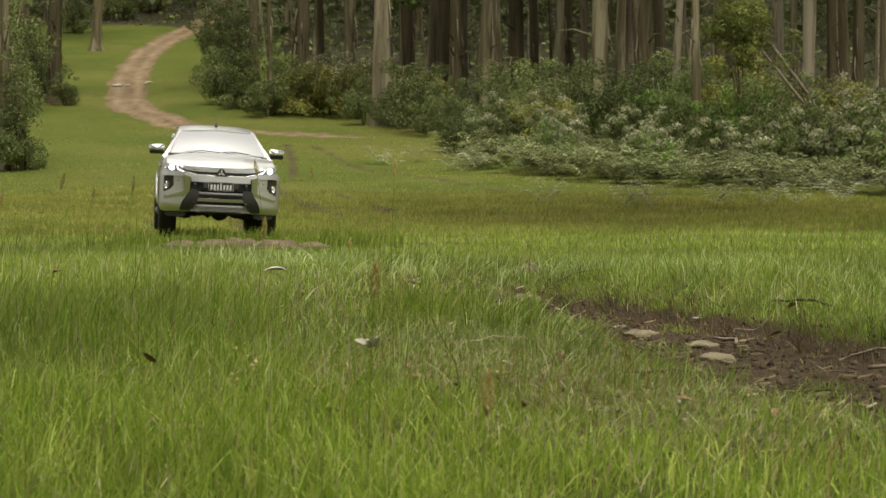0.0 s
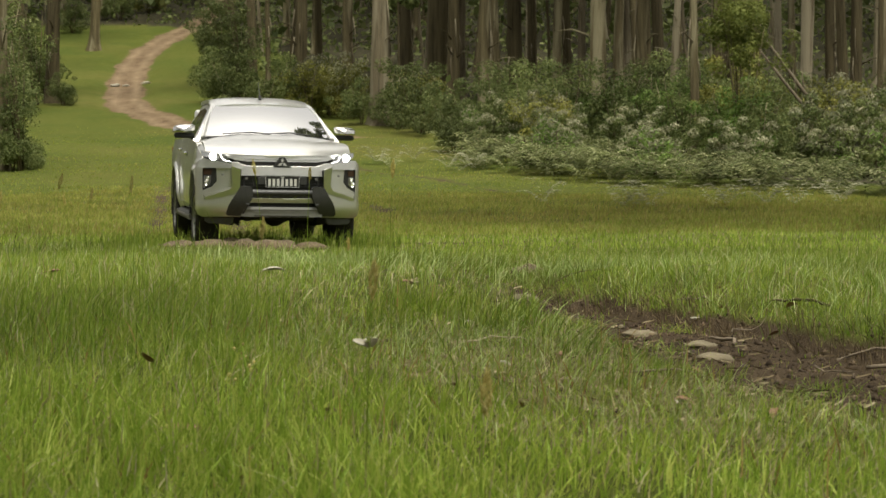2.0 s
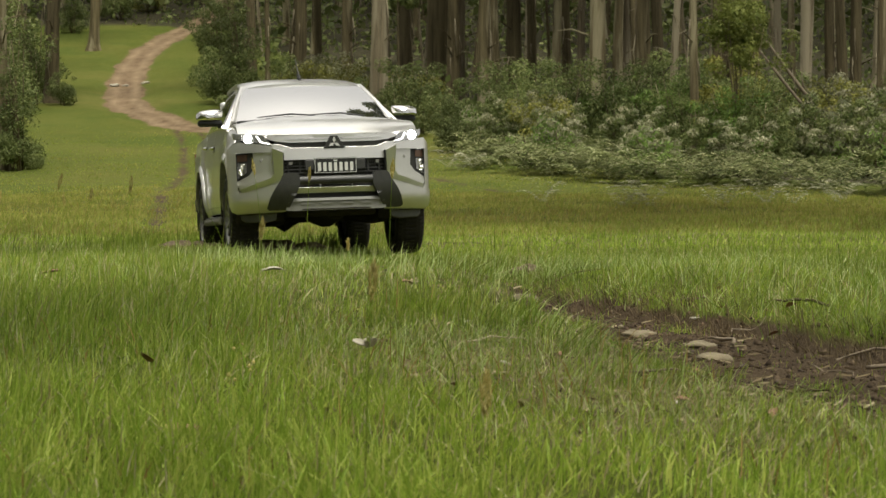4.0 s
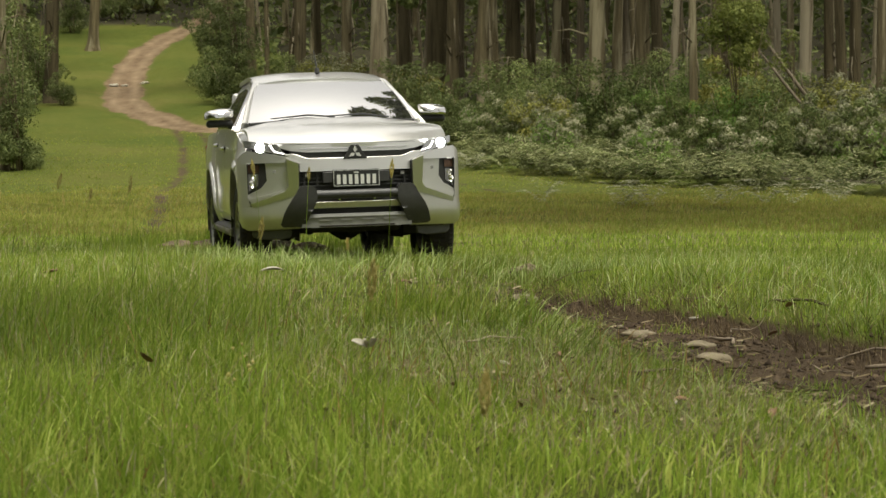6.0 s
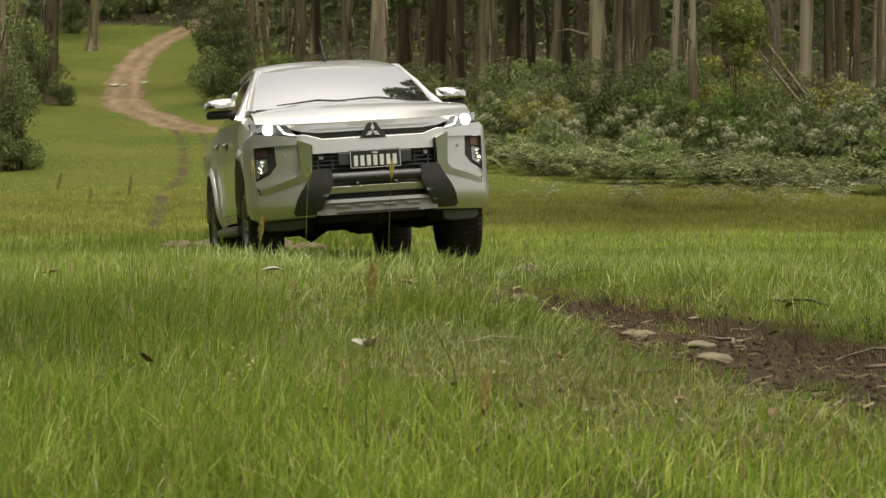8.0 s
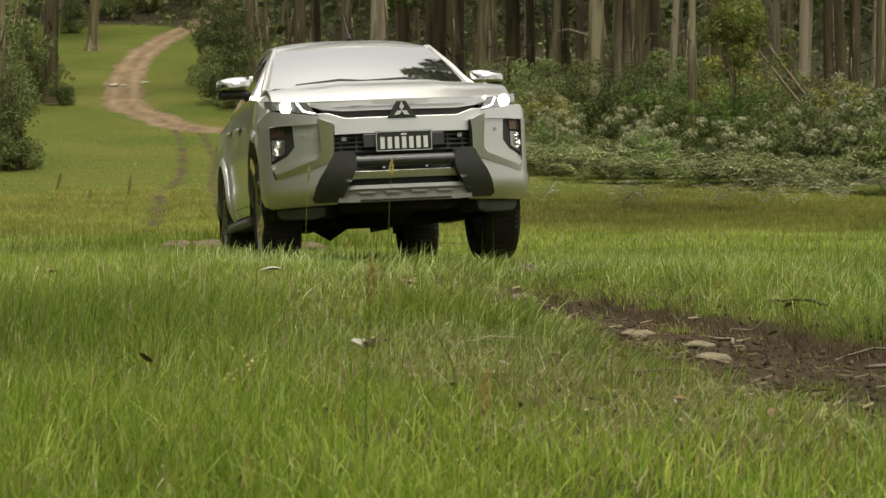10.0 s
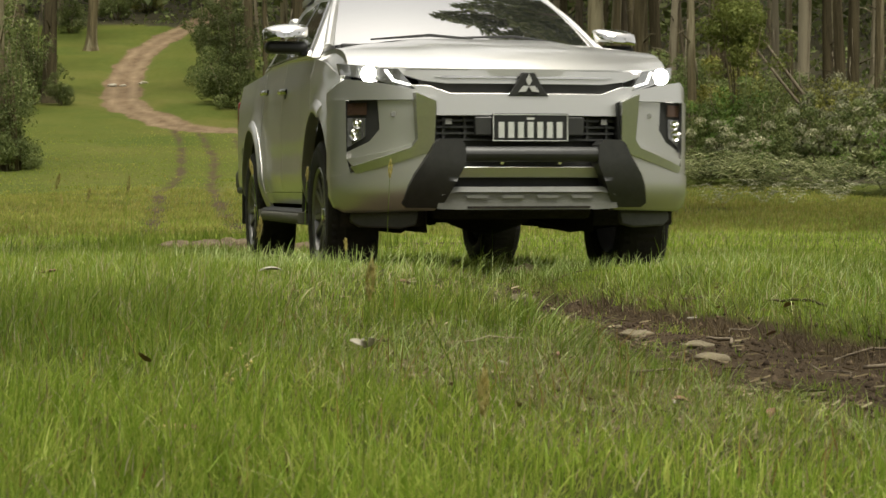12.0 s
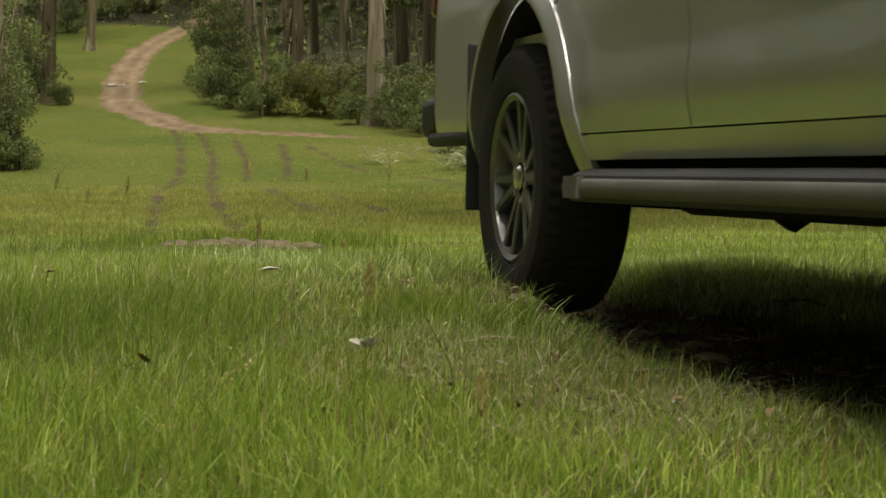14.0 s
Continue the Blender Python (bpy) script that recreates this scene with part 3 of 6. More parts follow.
def grow_undergrowth():
    """Brush and low branches deep in the wood, too far off to tell apart."""
    rng = np.random.default_rng(41)
    for name, label, count, y0, y1, lo, hi, size, material in (
            ("undergrowth", "tangled brush on the floor of the wood", 30000, 100, 240, 0.0, 3.2, 0.24, LEAF),
            ("far_branches", "dim foliage between distant trunks", 90000, 175, 290, 0.5, 30.0, 0.55, LEAF)):
        xy = np.stack([rng.uniform(-110, 110, count), rng.uniform(y0, y1, count)], -1)
        xy = xy[in_wood(xy[:, 0], xy[:, 1], 2.0)]
        n = len(xy)
        top = hi * np.clip(0.55 + 0.6 * wave(xy[:, 0], xy[:, 1], 4.5, 3.0), 0.1, 1.0) if lo == 0 else np.full(n, hi)
        z = land(xy[:, 0], xy[:, 1]) + lo + (top - lo) * rng.uniform(0, 1, n) ** 0.8
        a = rng.normal(size=(n, 3))
        a /= np.linalg.norm(a, axis=1)[:, None]
        b = np.cross(a, rng.normal(size=(n, 3)))
        b /= np.linalg.norm(b, axis=1)[:, None]
        s = size * rng.uniform(0.5, 1.5, n)[:, None]
        p = np.stack([xy[:, 0], xy[:, 1], z], -1)
        v = np.stack([p - a * s, p + b * s * 0.6, p + a * s, p - b * s * 0.6], 1).reshape(-1, 3)
        tagged(new(name, arrays(name, v, np.arange(len(v)), np.full(n, 4), material)), label, "foliage", kind="stuff")


def make_fern(seed, leaf=FERN, label="pale green bracken fern at the meadow's edge"):
    """A rosette of arching bracken fronds with paired leaflets."""
    rng = np.random.default_rng(seed)
    v, n = [], 0
    for k in range(9):
        ang = k * math.tau / 11 + rng.uniform(-0.2, 0.2)
        ln, rise = rng.uniform(0.6, 1.0), rng.uniform(0.35, 0.75)
        d = np.array([math.cos(ang), math.sin(ang), 0])
        e = np.array([-math.sin(ang), math.cos(ang), 0])
        for j in range(11):
            f = (j + 0.8) / 11.5
            c = d * ln * f + np.array([0, 0, rise * math.sin(min(1, f * 1.15) * math.pi * 0.62)])
            w = 0.26 * (1 - f) ** 0.7 * min(1, f * 3.5) + 0.01
            for s in (-1, 1):
                tip = c + e * s * w + d * 0.05 + np.array([0, 0, -0.05 * w / 0.2 + rng.uniform(-0.02, 0.02)])
                h = d * 0.042
                v += [c - h, (c + tip) / 2 - h * 0.8, tip, (c + tip) / 2 + h * 0.8]
                n += 1
    root = new("fern", arrays("fern", np.array(v), np.arange(len(v)), np.full(n, 4), leaf))
    return tagged(root, label, "fern", "bracken ferns along the wood")


def plant_ferns():
    kinds = [make_fern(51), make_fern(52), make_fern(53)]
    white = make_fern(54, BLEACHED, "bleached cream fern in the long grass")
    rng = np.random.default_rng(55)
    n = 0
    while n < 210:
        y = rng.uniform(59, 96)
        x = rng.uniform(0, 22)
        if not in_wood(x, y, -0.5) or in_wood(x, y, 6.0) or x > 0.26 * y:
            continue
        put(kinds[n % 3], x, y, rng.uniform(0, 360), rng.uniform(1.0, 1.7), 0.02)
        n += 1
    for x, y in ((-2.9, 83), (-2.2, 80), (-1.3, 84), (4.5, 48.6), (4.9, 48.9), (5.2, 48.2), (6.9, 49), (7.3, 49.3), (2.6, 50), (11.5, 55), (11.1, 54), (0.6, 76), (1.2, 78), (0.2, 79), (9.5, 52), (8.6, 51)):
        put(white, x, y, rng.uniform(0, 360), rng.uniform(0.7, 1.0), -0.10)
    for k in (*kinds, white):
        drop(k)


def lay_deadwood():
    """Thin dead trunks fallen against the brush."""
    for (x0, y0, h0), (x1, y1, h1), r in (((18.0, 83, -0.1), (13.98, 83, 5.2), 0.10), ((17.6, 82.5, -0.1), (13.66, 83, 4.8), 0.085), ((18.3, 84, -0.1), (15.7, 84, 3.4), 0.04)):
        bm = bmesh.new()
        a, b = Vector((x0, y0, float(land(x0, y0)) + h0 - 0.3)), Vector((x1, y1, float(land(x1, y1)) + h1))
        tube(bm, [a, a.lerp(b, 0.4) + Vector((0.05, 0, 0.04)), a.lerp(b, 0.75), b], [r, r * 0.9, r * 0.75, r * 0.4], 8)
        tube(bm, [a.lerp(b, 0.6), a.lerp(b, 0.7) + Vector((0.3, 0, 0.5))], [r * 0.4, r * 0.12], 5)
        tagged(finish("dead_trunk", bm, DEADWOOD), "thin grey dead trunk leaning in the brush", "dead tree", "dead trunks")


plant_trees()
plant_shrubs()
grow_undergrowth()
plant_ferns()
lay_deadwood()


# ---- grass ----
def blades(name, xy, height, width, rng, material, segs=2, lean=0.55, base_sink=0.01, toward=None):
    """Many curved, tapering blades standing on the ground."""
    n = len(xy)
    x, y = xy[:, 0], xy[:, 1]
    z = land(x, y) - base_sink
    ang = 2.2 * wave(x, y, 0.8, 7.0) + rng.normal(0, 1.6, n) if toward is None else rng.normal(toward, 0.7, n)
    dx, dy = np.cos(ang), np.sin(ang)
    face = rng.uniform(0, math.tau, n)
    wx, wy = np.cos(face) * width / 2, np.sin(face) * width / 2
    bend = np.minimum(np.abs(rng.normal(0, lean, n)), 0.25 + lean) * height
    rows = []
    for k in range(segs):
        f = k / segs
        cx, cy, cz = x + dx * bend * f * f, y + dy * bend * f * f, z + height * (f - 0.18 * f * f * np.minimum(bend / height, 1.5))
        w = 1.0 - 0.45 * f
        rows += [np.stack([cx - wx * w, cy - wy * w, cz], -1), np.stack([cx + wx * w, cy + wy * w, cz], -1)]
    rows.append(np.stack([x + dx * bend, y + dy * bend, z + height * (1 - 0.18 * np.minimum(bend / height, 1.5))], -1))
    per = 2 * segs + 1
    v = np.stack(rows, 1).reshape(-1, 3)
    o = (np.arange(n) * per)[:, None]
    faces, sizes = [], []
    tmpl = []
    for k in range(segs - 1):
        tmpl += [2 * k, 2 * k + 1, 2 * k + 3, 2 * k + 2]
    tmpl += [2 * segs - 2, 2 * segs - 1, 2 * segs]
    flat = (o + np.array(tmpl)[None, :]).ravel()
    sizes = np.tile(np.array([4] * (segs - 1) + [3]), n)
    return arrays(name, v, flat, sizes, material)


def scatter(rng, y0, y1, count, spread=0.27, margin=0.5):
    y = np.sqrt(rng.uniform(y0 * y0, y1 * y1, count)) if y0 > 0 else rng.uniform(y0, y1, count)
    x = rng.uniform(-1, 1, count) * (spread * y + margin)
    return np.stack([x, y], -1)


def grow_grass():
    rng = np.random.default_rng(77)
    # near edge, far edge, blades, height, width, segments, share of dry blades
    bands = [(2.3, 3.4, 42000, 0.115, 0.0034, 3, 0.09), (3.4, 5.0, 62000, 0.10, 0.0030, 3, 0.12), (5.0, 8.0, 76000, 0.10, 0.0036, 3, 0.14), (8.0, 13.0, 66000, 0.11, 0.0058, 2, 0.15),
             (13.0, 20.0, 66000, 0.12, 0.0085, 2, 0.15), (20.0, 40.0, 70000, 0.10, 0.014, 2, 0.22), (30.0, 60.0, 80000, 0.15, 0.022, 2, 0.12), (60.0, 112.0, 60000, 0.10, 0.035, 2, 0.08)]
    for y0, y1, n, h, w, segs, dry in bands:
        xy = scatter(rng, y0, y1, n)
        soil, clay, litter = bare(xy[:, 0], xy[:, 1])
        # clumps: more grass where the slow unevenness is high
        clump = 0.62 + 0.45 * wave(xy[:, 0], xy[:, 1], 0.16, 1.0) + 0.2 * wave(xy[:, 0], xy[:, 1], 0.9, 4.0) if y1 < 40 else np.ones(len(xy))
        keep = rng.uniform(0, 1, n) < np.clip(clump, 0.12, 1) * (1 - np.clip(soil * 1.15, 0, 0.96)) * (1 - np.clip(clay * 1.2, 0, 1)) * (1 - 0.4 * litter)
        if y0 >= 60:
            keep &= (rng.uniform(60, 112, n) > xy[:, 1] * 0.97) & ~in_wood(xy[:, 0], xy[:, 1], 3.0)
        xy, litter, soil = xy[keep], litter[keep], soil[keep]
        m = len(xy)
        hh = h * rng.uniform(0.45, 1.35, m) * (1 - 0.40 * litter) * (1 - 0.4 * soil) * (0.85 + 0.3 * wave(xy[:, 0], xy[:, 1], 0.7, 2.0))
        # cropped turf on the lip of the bank
        edge = xy[:, 0] - (0.54 - 0.215 * (xy[:, 1] - 3.28))
        hh = hh * (1 - 0.50 * step(-0.9, -0.3, edge) * step(1.9, 1.1, edge) * step(12, 9, xy[:, 1]))
        hh = np.maximum(hh, 0.02)
        if y0 > 30:
            hh *= 0.75 + 0.5 * wave(xy[:, 0], xy[:, 1], 3.0, 1.0)
        ww = w * rng.uniform(0.6, 1.3, m)
        isdry = rng.uniform(0, 1, m) < dry + 0.35 * litter
        if y0 >= 30:
            isdry = rng.uniform(0, 1, m) < 0.08 + 0.26 * step(-0.3, 0.7, wave(xy[:, 0], xy[:, 1], 4.0, 6.0) + 0.5 * step(-2, 6, xy[:, 0])) * step(62, 50, xy[:, 1])
        green = MEADOW if y0 >= 60 else MEADOW_TALL if y0 >= 30 else GRASS
        for mask, material, label, name in ((~isdry, green, "long fresh green meadow grass", "grass"), (isdry, RUST if y0 >= 30 else DRY, "rusty and straw-coloured dry grass", "dry_grass")):
            lean = 0.55 if material is not DRY else 0.9
            me = blades(name, xy[mask], np.maximum(hh[mask], 0.015), ww[mask], rng, material, segs, lean)
            tagged(new(name, me), label, "grass", kind="stuff")
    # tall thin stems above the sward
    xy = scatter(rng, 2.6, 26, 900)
    soil, clay, litter = bare(xy[:, 0], xy[:, 1])
    xy = xy[(soil < 0.2) & (litter < 0.4)]
    me = blades("grass_stems", xy, rng.uniform(0.16, 0.30, len(xy)), np.full(len(xy), 0.0028) * (0.8 + xy[:, 1] / 14), rng, GRASS, 3, 0.3)
    tagged(new("grass_stems", me), "thin tall green grass stems", "grass", kind="stuff")
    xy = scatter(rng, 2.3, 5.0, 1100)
    xy = xy[(bare(xy[:, 0], xy[:, 1])[0] < 0.3) & (wave(xy[:, 0], xy[:, 1], 0.35, 3.0) > 0.0)]
    tagged(new("rusty_grass", blades("rusty_grass", xy, rng.uniform(0.04, 0.12, len(xy)), np.full(len(xy), 0.0032), rng, RUSSET, 3, 0.6)), "withered rust-coloured blades among the green", "grass", kind="stuff")
    # pale bent blades lying over the sward
    for y0, y1, n, h, w in ((3.0, 5.2, 5000, 0.085, 0.0022), (5.2, 9.0, 12000, 0.11, 0.0034), (9.0, 18.0, 16000, 0.13, 0.0064)):
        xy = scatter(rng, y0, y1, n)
        soil, clay, litter = bare(xy[:, 0], xy[:, 1])
        xy = xy[rng.uniform(0, 1, n) < (1 - np.clip(1.1 * soil, 0, 1)) * np.clip(0.55 + 0.6 * wave(xy[:, 0], xy[:, 1], 0.6, 5.0), 0.1, 1)]
        m = len(xy)
        tagged(new("bent_grass", blades("bent_grass", xy, h * rng.uniform(0.4, 1.1, m), w * rng.uniform(0.6, 1.3, m), rng, MATTED, 3, 0.8)), "pale bent grass blades lying over the sward", "grass", kind="stuff")
    # long tufts on the lip of the near bank and over the far cut of the rut
    for n, s0, s1, y0, y1, h, toward in ((1000, -0.14, 0.05, 3.7, 6.5, 0.10, 0.2), (3000, 0.76, 1.05, 3.3, 8.5, 0.085, 3.9)):
        y = rng.uniform(y0, y1, n)
        side = rng.uniform(s0, s1, n) - (0.05 * wave(0 * y, y, 0.35) if s0 > 0 else 0)
        xy = np.stack([side + 0.54 - 0.215 * (y - 3.28), y], -1)
        xy = xy[wave(xy[:, 0], y, 0.14, 2.0) > 0.05]
        m = len(xy)
        pale = rng.uniform(0, 1, m) < 0.3
        for mask, material, label in ((~pale, GRASS, "long green tufts at the edge of the rut"), (pale, MATTED, "pale long blades at the edge of the rut")):
            k = int(mask.sum())
            tagged(new("grass_tuft", blades("grass_tuft", xy[mask], h * rng.uniform(0.4, 1.25, k), 0.0030 * rng.uniform(0.6, 1.3, k), rng, material, 3, 0.85, 0.01, toward)), label, "grass", kind="stuff")
    n = 26000
    y = rng.uniform(2.8, 6.2, n)
    xy = np.stack([rng.uniform(-1.3, 0.45, n) + 0.54 - 0.215 * (y - 3.28), y], -1)
    soil, clay, litter = bare(xy[:, 0], xy[:, 1])
    xy = xy[rng.uniform(0, 1, n) < np.clip(litter * 1.3 - 0.9 * soil, 0, 0.75)]
    kind = rng.uniform(0, 1, len(xy))
    for lo, hi, material, label in ((0.0, 0.40, GRASS, "short trodden green turf"), (0.40, 0.75, MATTED, "pale flattened turf"), (0.75, 1.0, DRY, "dry thatch on trodden turf")):
        q = xy[(kind >= lo) & (kind < hi)]
        m = len(q)
        tagged(new("short_turf", blades("short_turf", q, rng.uniform(0.022, 0.062, m), rng.uniform(0.0014, 0.0030, m), rng, material, 3, 1.0)), label, "grass", kind="stuff")
    n = 2600
    y = rng.uniform(3.4, 8.0, n)
    xy = np.stack([rng.uniform(0.64, 0.86, n) - 0.09 * wave(0 * y, y, 0.35) + 0.54 - 0.215 * (y - 3.28), y], -1)
    xy = xy[wave(xy[:, 0], y, 0.2, 1.0) > -0.1]
    tagged(new("dead_strands", blades("dead_strands", xy, rng.uniform(0.02, 0.07, len(xy)), np.full(len(xy), 0.0024), rng, STRAND, 3, 1.1, 0.005, 3.9)), "dead brown roots and strands hanging over the rut", "grass", kind="stuff")
    # green sprouts in the bare soil
    xy = np.concatenate([rng.normal((cx, cy), (0.035, 0.06), (70, 2)) for cx, cy in ((0.62, 4.3), (0.80, 4.0), (0.55, 4.75), (0.72, 3.75), (0.42, 5.6), (0.95, 3.9), (0.5, 4.1), (0.66, 5.4))])
    tagged(new("grass_sprouts", blades("grass_sprouts", xy, rng.uniform(0.02, 0.06, len(xy)), np.full(len(xy), 0.0022), rng, GRASS, 3, 0.8)), "small green sprouts in bare soil", "grass", kind="stuff")
    # rank tufts on the broken ground by the ledge
    xy = np.concatenate([rng.normal((cx, cy), (0.28, 0.2), (260, 2)) for cx, cy in ((-2.75, 23.0), (-2.35, 23.6), (-3.35, 22.2), (-1.05, 22.4), (-3.3, 20.6), (-1.2, 20.9))])
    tagged(new("grass_tuft", blades("grass_tuft", xy, rng.uniform(0.12, 0.30, len(xy)), np.full(len(xy), 0.012), rng, GRASS, 3, 0.5)), "rank green tufts beside the stone ledge", "grass", kind="stuff")
    # thick tufts on the crown of the bank
    xy = np.stack([rng.uniform(-0.20, 0.24, 900), rng.uniform(4.7, 5.05, 900)], -1)
    xy = xy[wave(xy[:, 0], xy[:, 1], 0.11, 4.0) > -0.15]
    tagged(new("grass_tuft", blades("grass_tuft", xy, rng.uniform(0.05, 0.115, len(xy)), np.full(len(xy), 0.0032), rng, GRASS, 3, 0.55)), "upright green tufts on the crown of the bank", "grass", kind="stuff")
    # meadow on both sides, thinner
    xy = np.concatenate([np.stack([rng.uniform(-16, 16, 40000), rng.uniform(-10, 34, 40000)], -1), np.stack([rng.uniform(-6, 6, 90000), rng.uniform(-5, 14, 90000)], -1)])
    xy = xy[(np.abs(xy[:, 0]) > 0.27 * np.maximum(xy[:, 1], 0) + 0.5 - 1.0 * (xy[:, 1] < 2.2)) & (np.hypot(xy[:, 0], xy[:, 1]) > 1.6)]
    xy = xy[bare(xy[:, 0], xy[:, 1])[0] < 0.3]
    me = blades("grass", xy, rng.uniform(0.08, 0.18, len(xy)), np.full(len(xy), 0.009), rng, GRASS, 2)
    tagged(new("grass", me), "long fresh green meadow grass", "grass", kind="stuff")


grow_grass()


# ---- stones, sticks, stalks and litter ----
def stone(name, x, y, size, seed, material, label, sink=0.35, group=""):
    """A lumpy weathered stone, half sunk in the ground."""
    bm = bmesh.new()
    bmesh.ops.create_icosphere(bm, subdivisions=3, radius=1)
    for v in bm.verts:
        n = noise.noise(v.co * 1.3 + Vector((seed * 3.1, seed, 0))) * 0.35 + noise.noise(v.co * 3.5 + Vector((seed, 0, seed))) * 0.12
        v.co *= 1 + n
        v.co.z = max(v.co.z, -0.6)
        v.co = Vector((v.co.x * size[0], v.co.y * size[1], v.co.z * size[2]))
    ob = finish(name, bm, material)
    ob.matrix_basis = pose(x, y, float(land(x, y)) + size[2] * (0.6 - sink), 0, 0, seed * 47)
    return tagged(ob, label, "stone", group)


def stick(x, y, length, r, turn, seed, material, label, lift=0.01, name="stick", arch=0.006):
    rng = np.random.default_rng(seed)
    bm = bmesh.new()
    n = 6
    pts = []
    for k in range(n):
        f = k / (n - 1)
        px, py = x + math.cos(radians(turn)) * length * (f - 0.5) + rng.normal(0, 0.012), y + math.sin(radians(turn)) * length * (f - 0.5) + rng.normal(0, 0.012)
        py += 0.06 * length * math.sin(f * 5 + seed)
        pts.append(Vector((px, py, float(land(px, py)) + lift + arch * math.sin(f * math.pi) + rng.uniform(0, 0.008))))
    tube(bm, pts, [r * k * 0.5 for k in (1, 0.95, 0.9, 0.8, 0.65, 0.35)], 7)
    return tagged(finish(name, bm, material), label, name.replace("_", " "), "sticks on the ground")


def litter_leaf(name, x, y, length, turn, seed, material, label, lift=0.02, tilt=15):
    """A curled dry leaf or strip of bark with thickness."""
    bm = bmesh.new()
    n = 7
    up, down = [], []
    for k in range(n):
        f = k / (n - 1)
        w = length * 0.22 * math.sin(math.pi * min(0.97, f * 0.9 + 0.06))
        z = 0.10 * length * math.sin(f * 2.6 + seed)
        up.append([bm.verts.new(((f - 0.5) * length, q * w, z + 0.35 * w * abs(q) + 0.002)) for q in (-1, 0, 1)])
        down.append([bm.verts.new(((f - 0.5) * length, q * w, z + 0.35 * w * abs(q) - 0.001)) for q in (-1, 0, 1)])
    for k in range(n - 1):
        for j in range(2):
            bm.faces.new((up[k][j], up[k + 1][j], up[k + 1][j + 1], up[k][j + 1]))
            bm.faces.new((down[k][j], down[k][j + 1], down[k + 1][j + 1], down[k + 1][j]))
    ob = finish(name, bm, material)
    ob.matrix_basis = pose(x, y, float(land(x, y)) + lift, tilt, tilt * 0.5, turn)
    return tagged(ob, label, name.replace("_", " "))


def seed_stalk(x, y, height, lean, seed, thick=0.0010, head=0.05, name="seed_stalk"):
    """A tall grass stem with a furry seed head."""
    rng = np.random.default_rng(seed)
    root = new(name)
    z = float(land(x, y)) - 0.02
    root.matrix_basis = pose(x, y, z, 0, 0, 0)
    bm = bmesh.new()
    pts = [Vector((lean * height * f * f, 0.1 * lean * height * f, height * f)) for f in (0, 0.3, 0.6, 0.85, 1.0)]
    tube(bm, pts, [thick * 1.3, thick * 1.1, thick, thick * 0.8, thick * 0.6], 5)
    part("stem", bm, GRASS, root)
    top, d = pts[-1], (pts[-1] - pts[-2]).normalized()
    n = 120
    f = rng.uniform(0, 1, n)
    r = head * 0.11 * np.sin(np.pi * np.clip(f * 0.92 + 0.05, 0, 1))
    ang = rng.uniform(0, math.tau, n)
    c = np.array(top)[None, :] + np.array(d)[None, :] * ((f - 0.25) * head)[:, None] + np.stack([np.cos(ang) * r, np.sin(ang) * r, np.zeros(n)], -1)
    a = np.array(d)[None, :] * 0.006 + rng.normal(0, 0.0022, (n, 3))
    b = np.cross(a, rng.normal(size=(n, 3)))
    b = b / np.linalg.norm(b, axis=1)[:, None] * 0.0014
    v = np.stack([c - a, c + b, c + a, c - b], 1).reshape(-1, 3)
    hd = new("seed_head", arrays("seed_head", v, np.arange(len(v)), np.full(n, 4), SEED))
    hd.parent = root
    return tagged(root, "tall grass stem with a tan seed head", "grass stalk", "seed stalks in the grass")


def dock_plant(x, y, h):
    """A small weed with knots of brown seeds."""
    root = new("weed")
    root.matrix_basis = pose(x, y, float(land(x, y)) - 0.01)
    rng = np.random.default_rng(8)
    bm = bmesh.new()
    tube(bm, [(0, 0, 0), (0.004, 0, h * 0.5), (-0.006, 0, h)], [0.003, 0.0025, 0.0015], 6)
    part("stem", bm, GRASS, root)
    for k in range(9):
        f = 0.35 + 0.65 * k / 8
        kb = bmesh.new()
        bmesh.ops.create_icosphere(kb, subdivisions=1, radius=0.003 + 0.002 * rng.uniform())
        bmesh.ops.translate(kb, verts=kb.verts[:], vec=(rng.normal(0, 0.012), rng.normal(0, 0.008), h * f))
        part("seed_knot", kb, SEED, root)
    tagged(root, "small weed with knots of tan seeds", "weed")


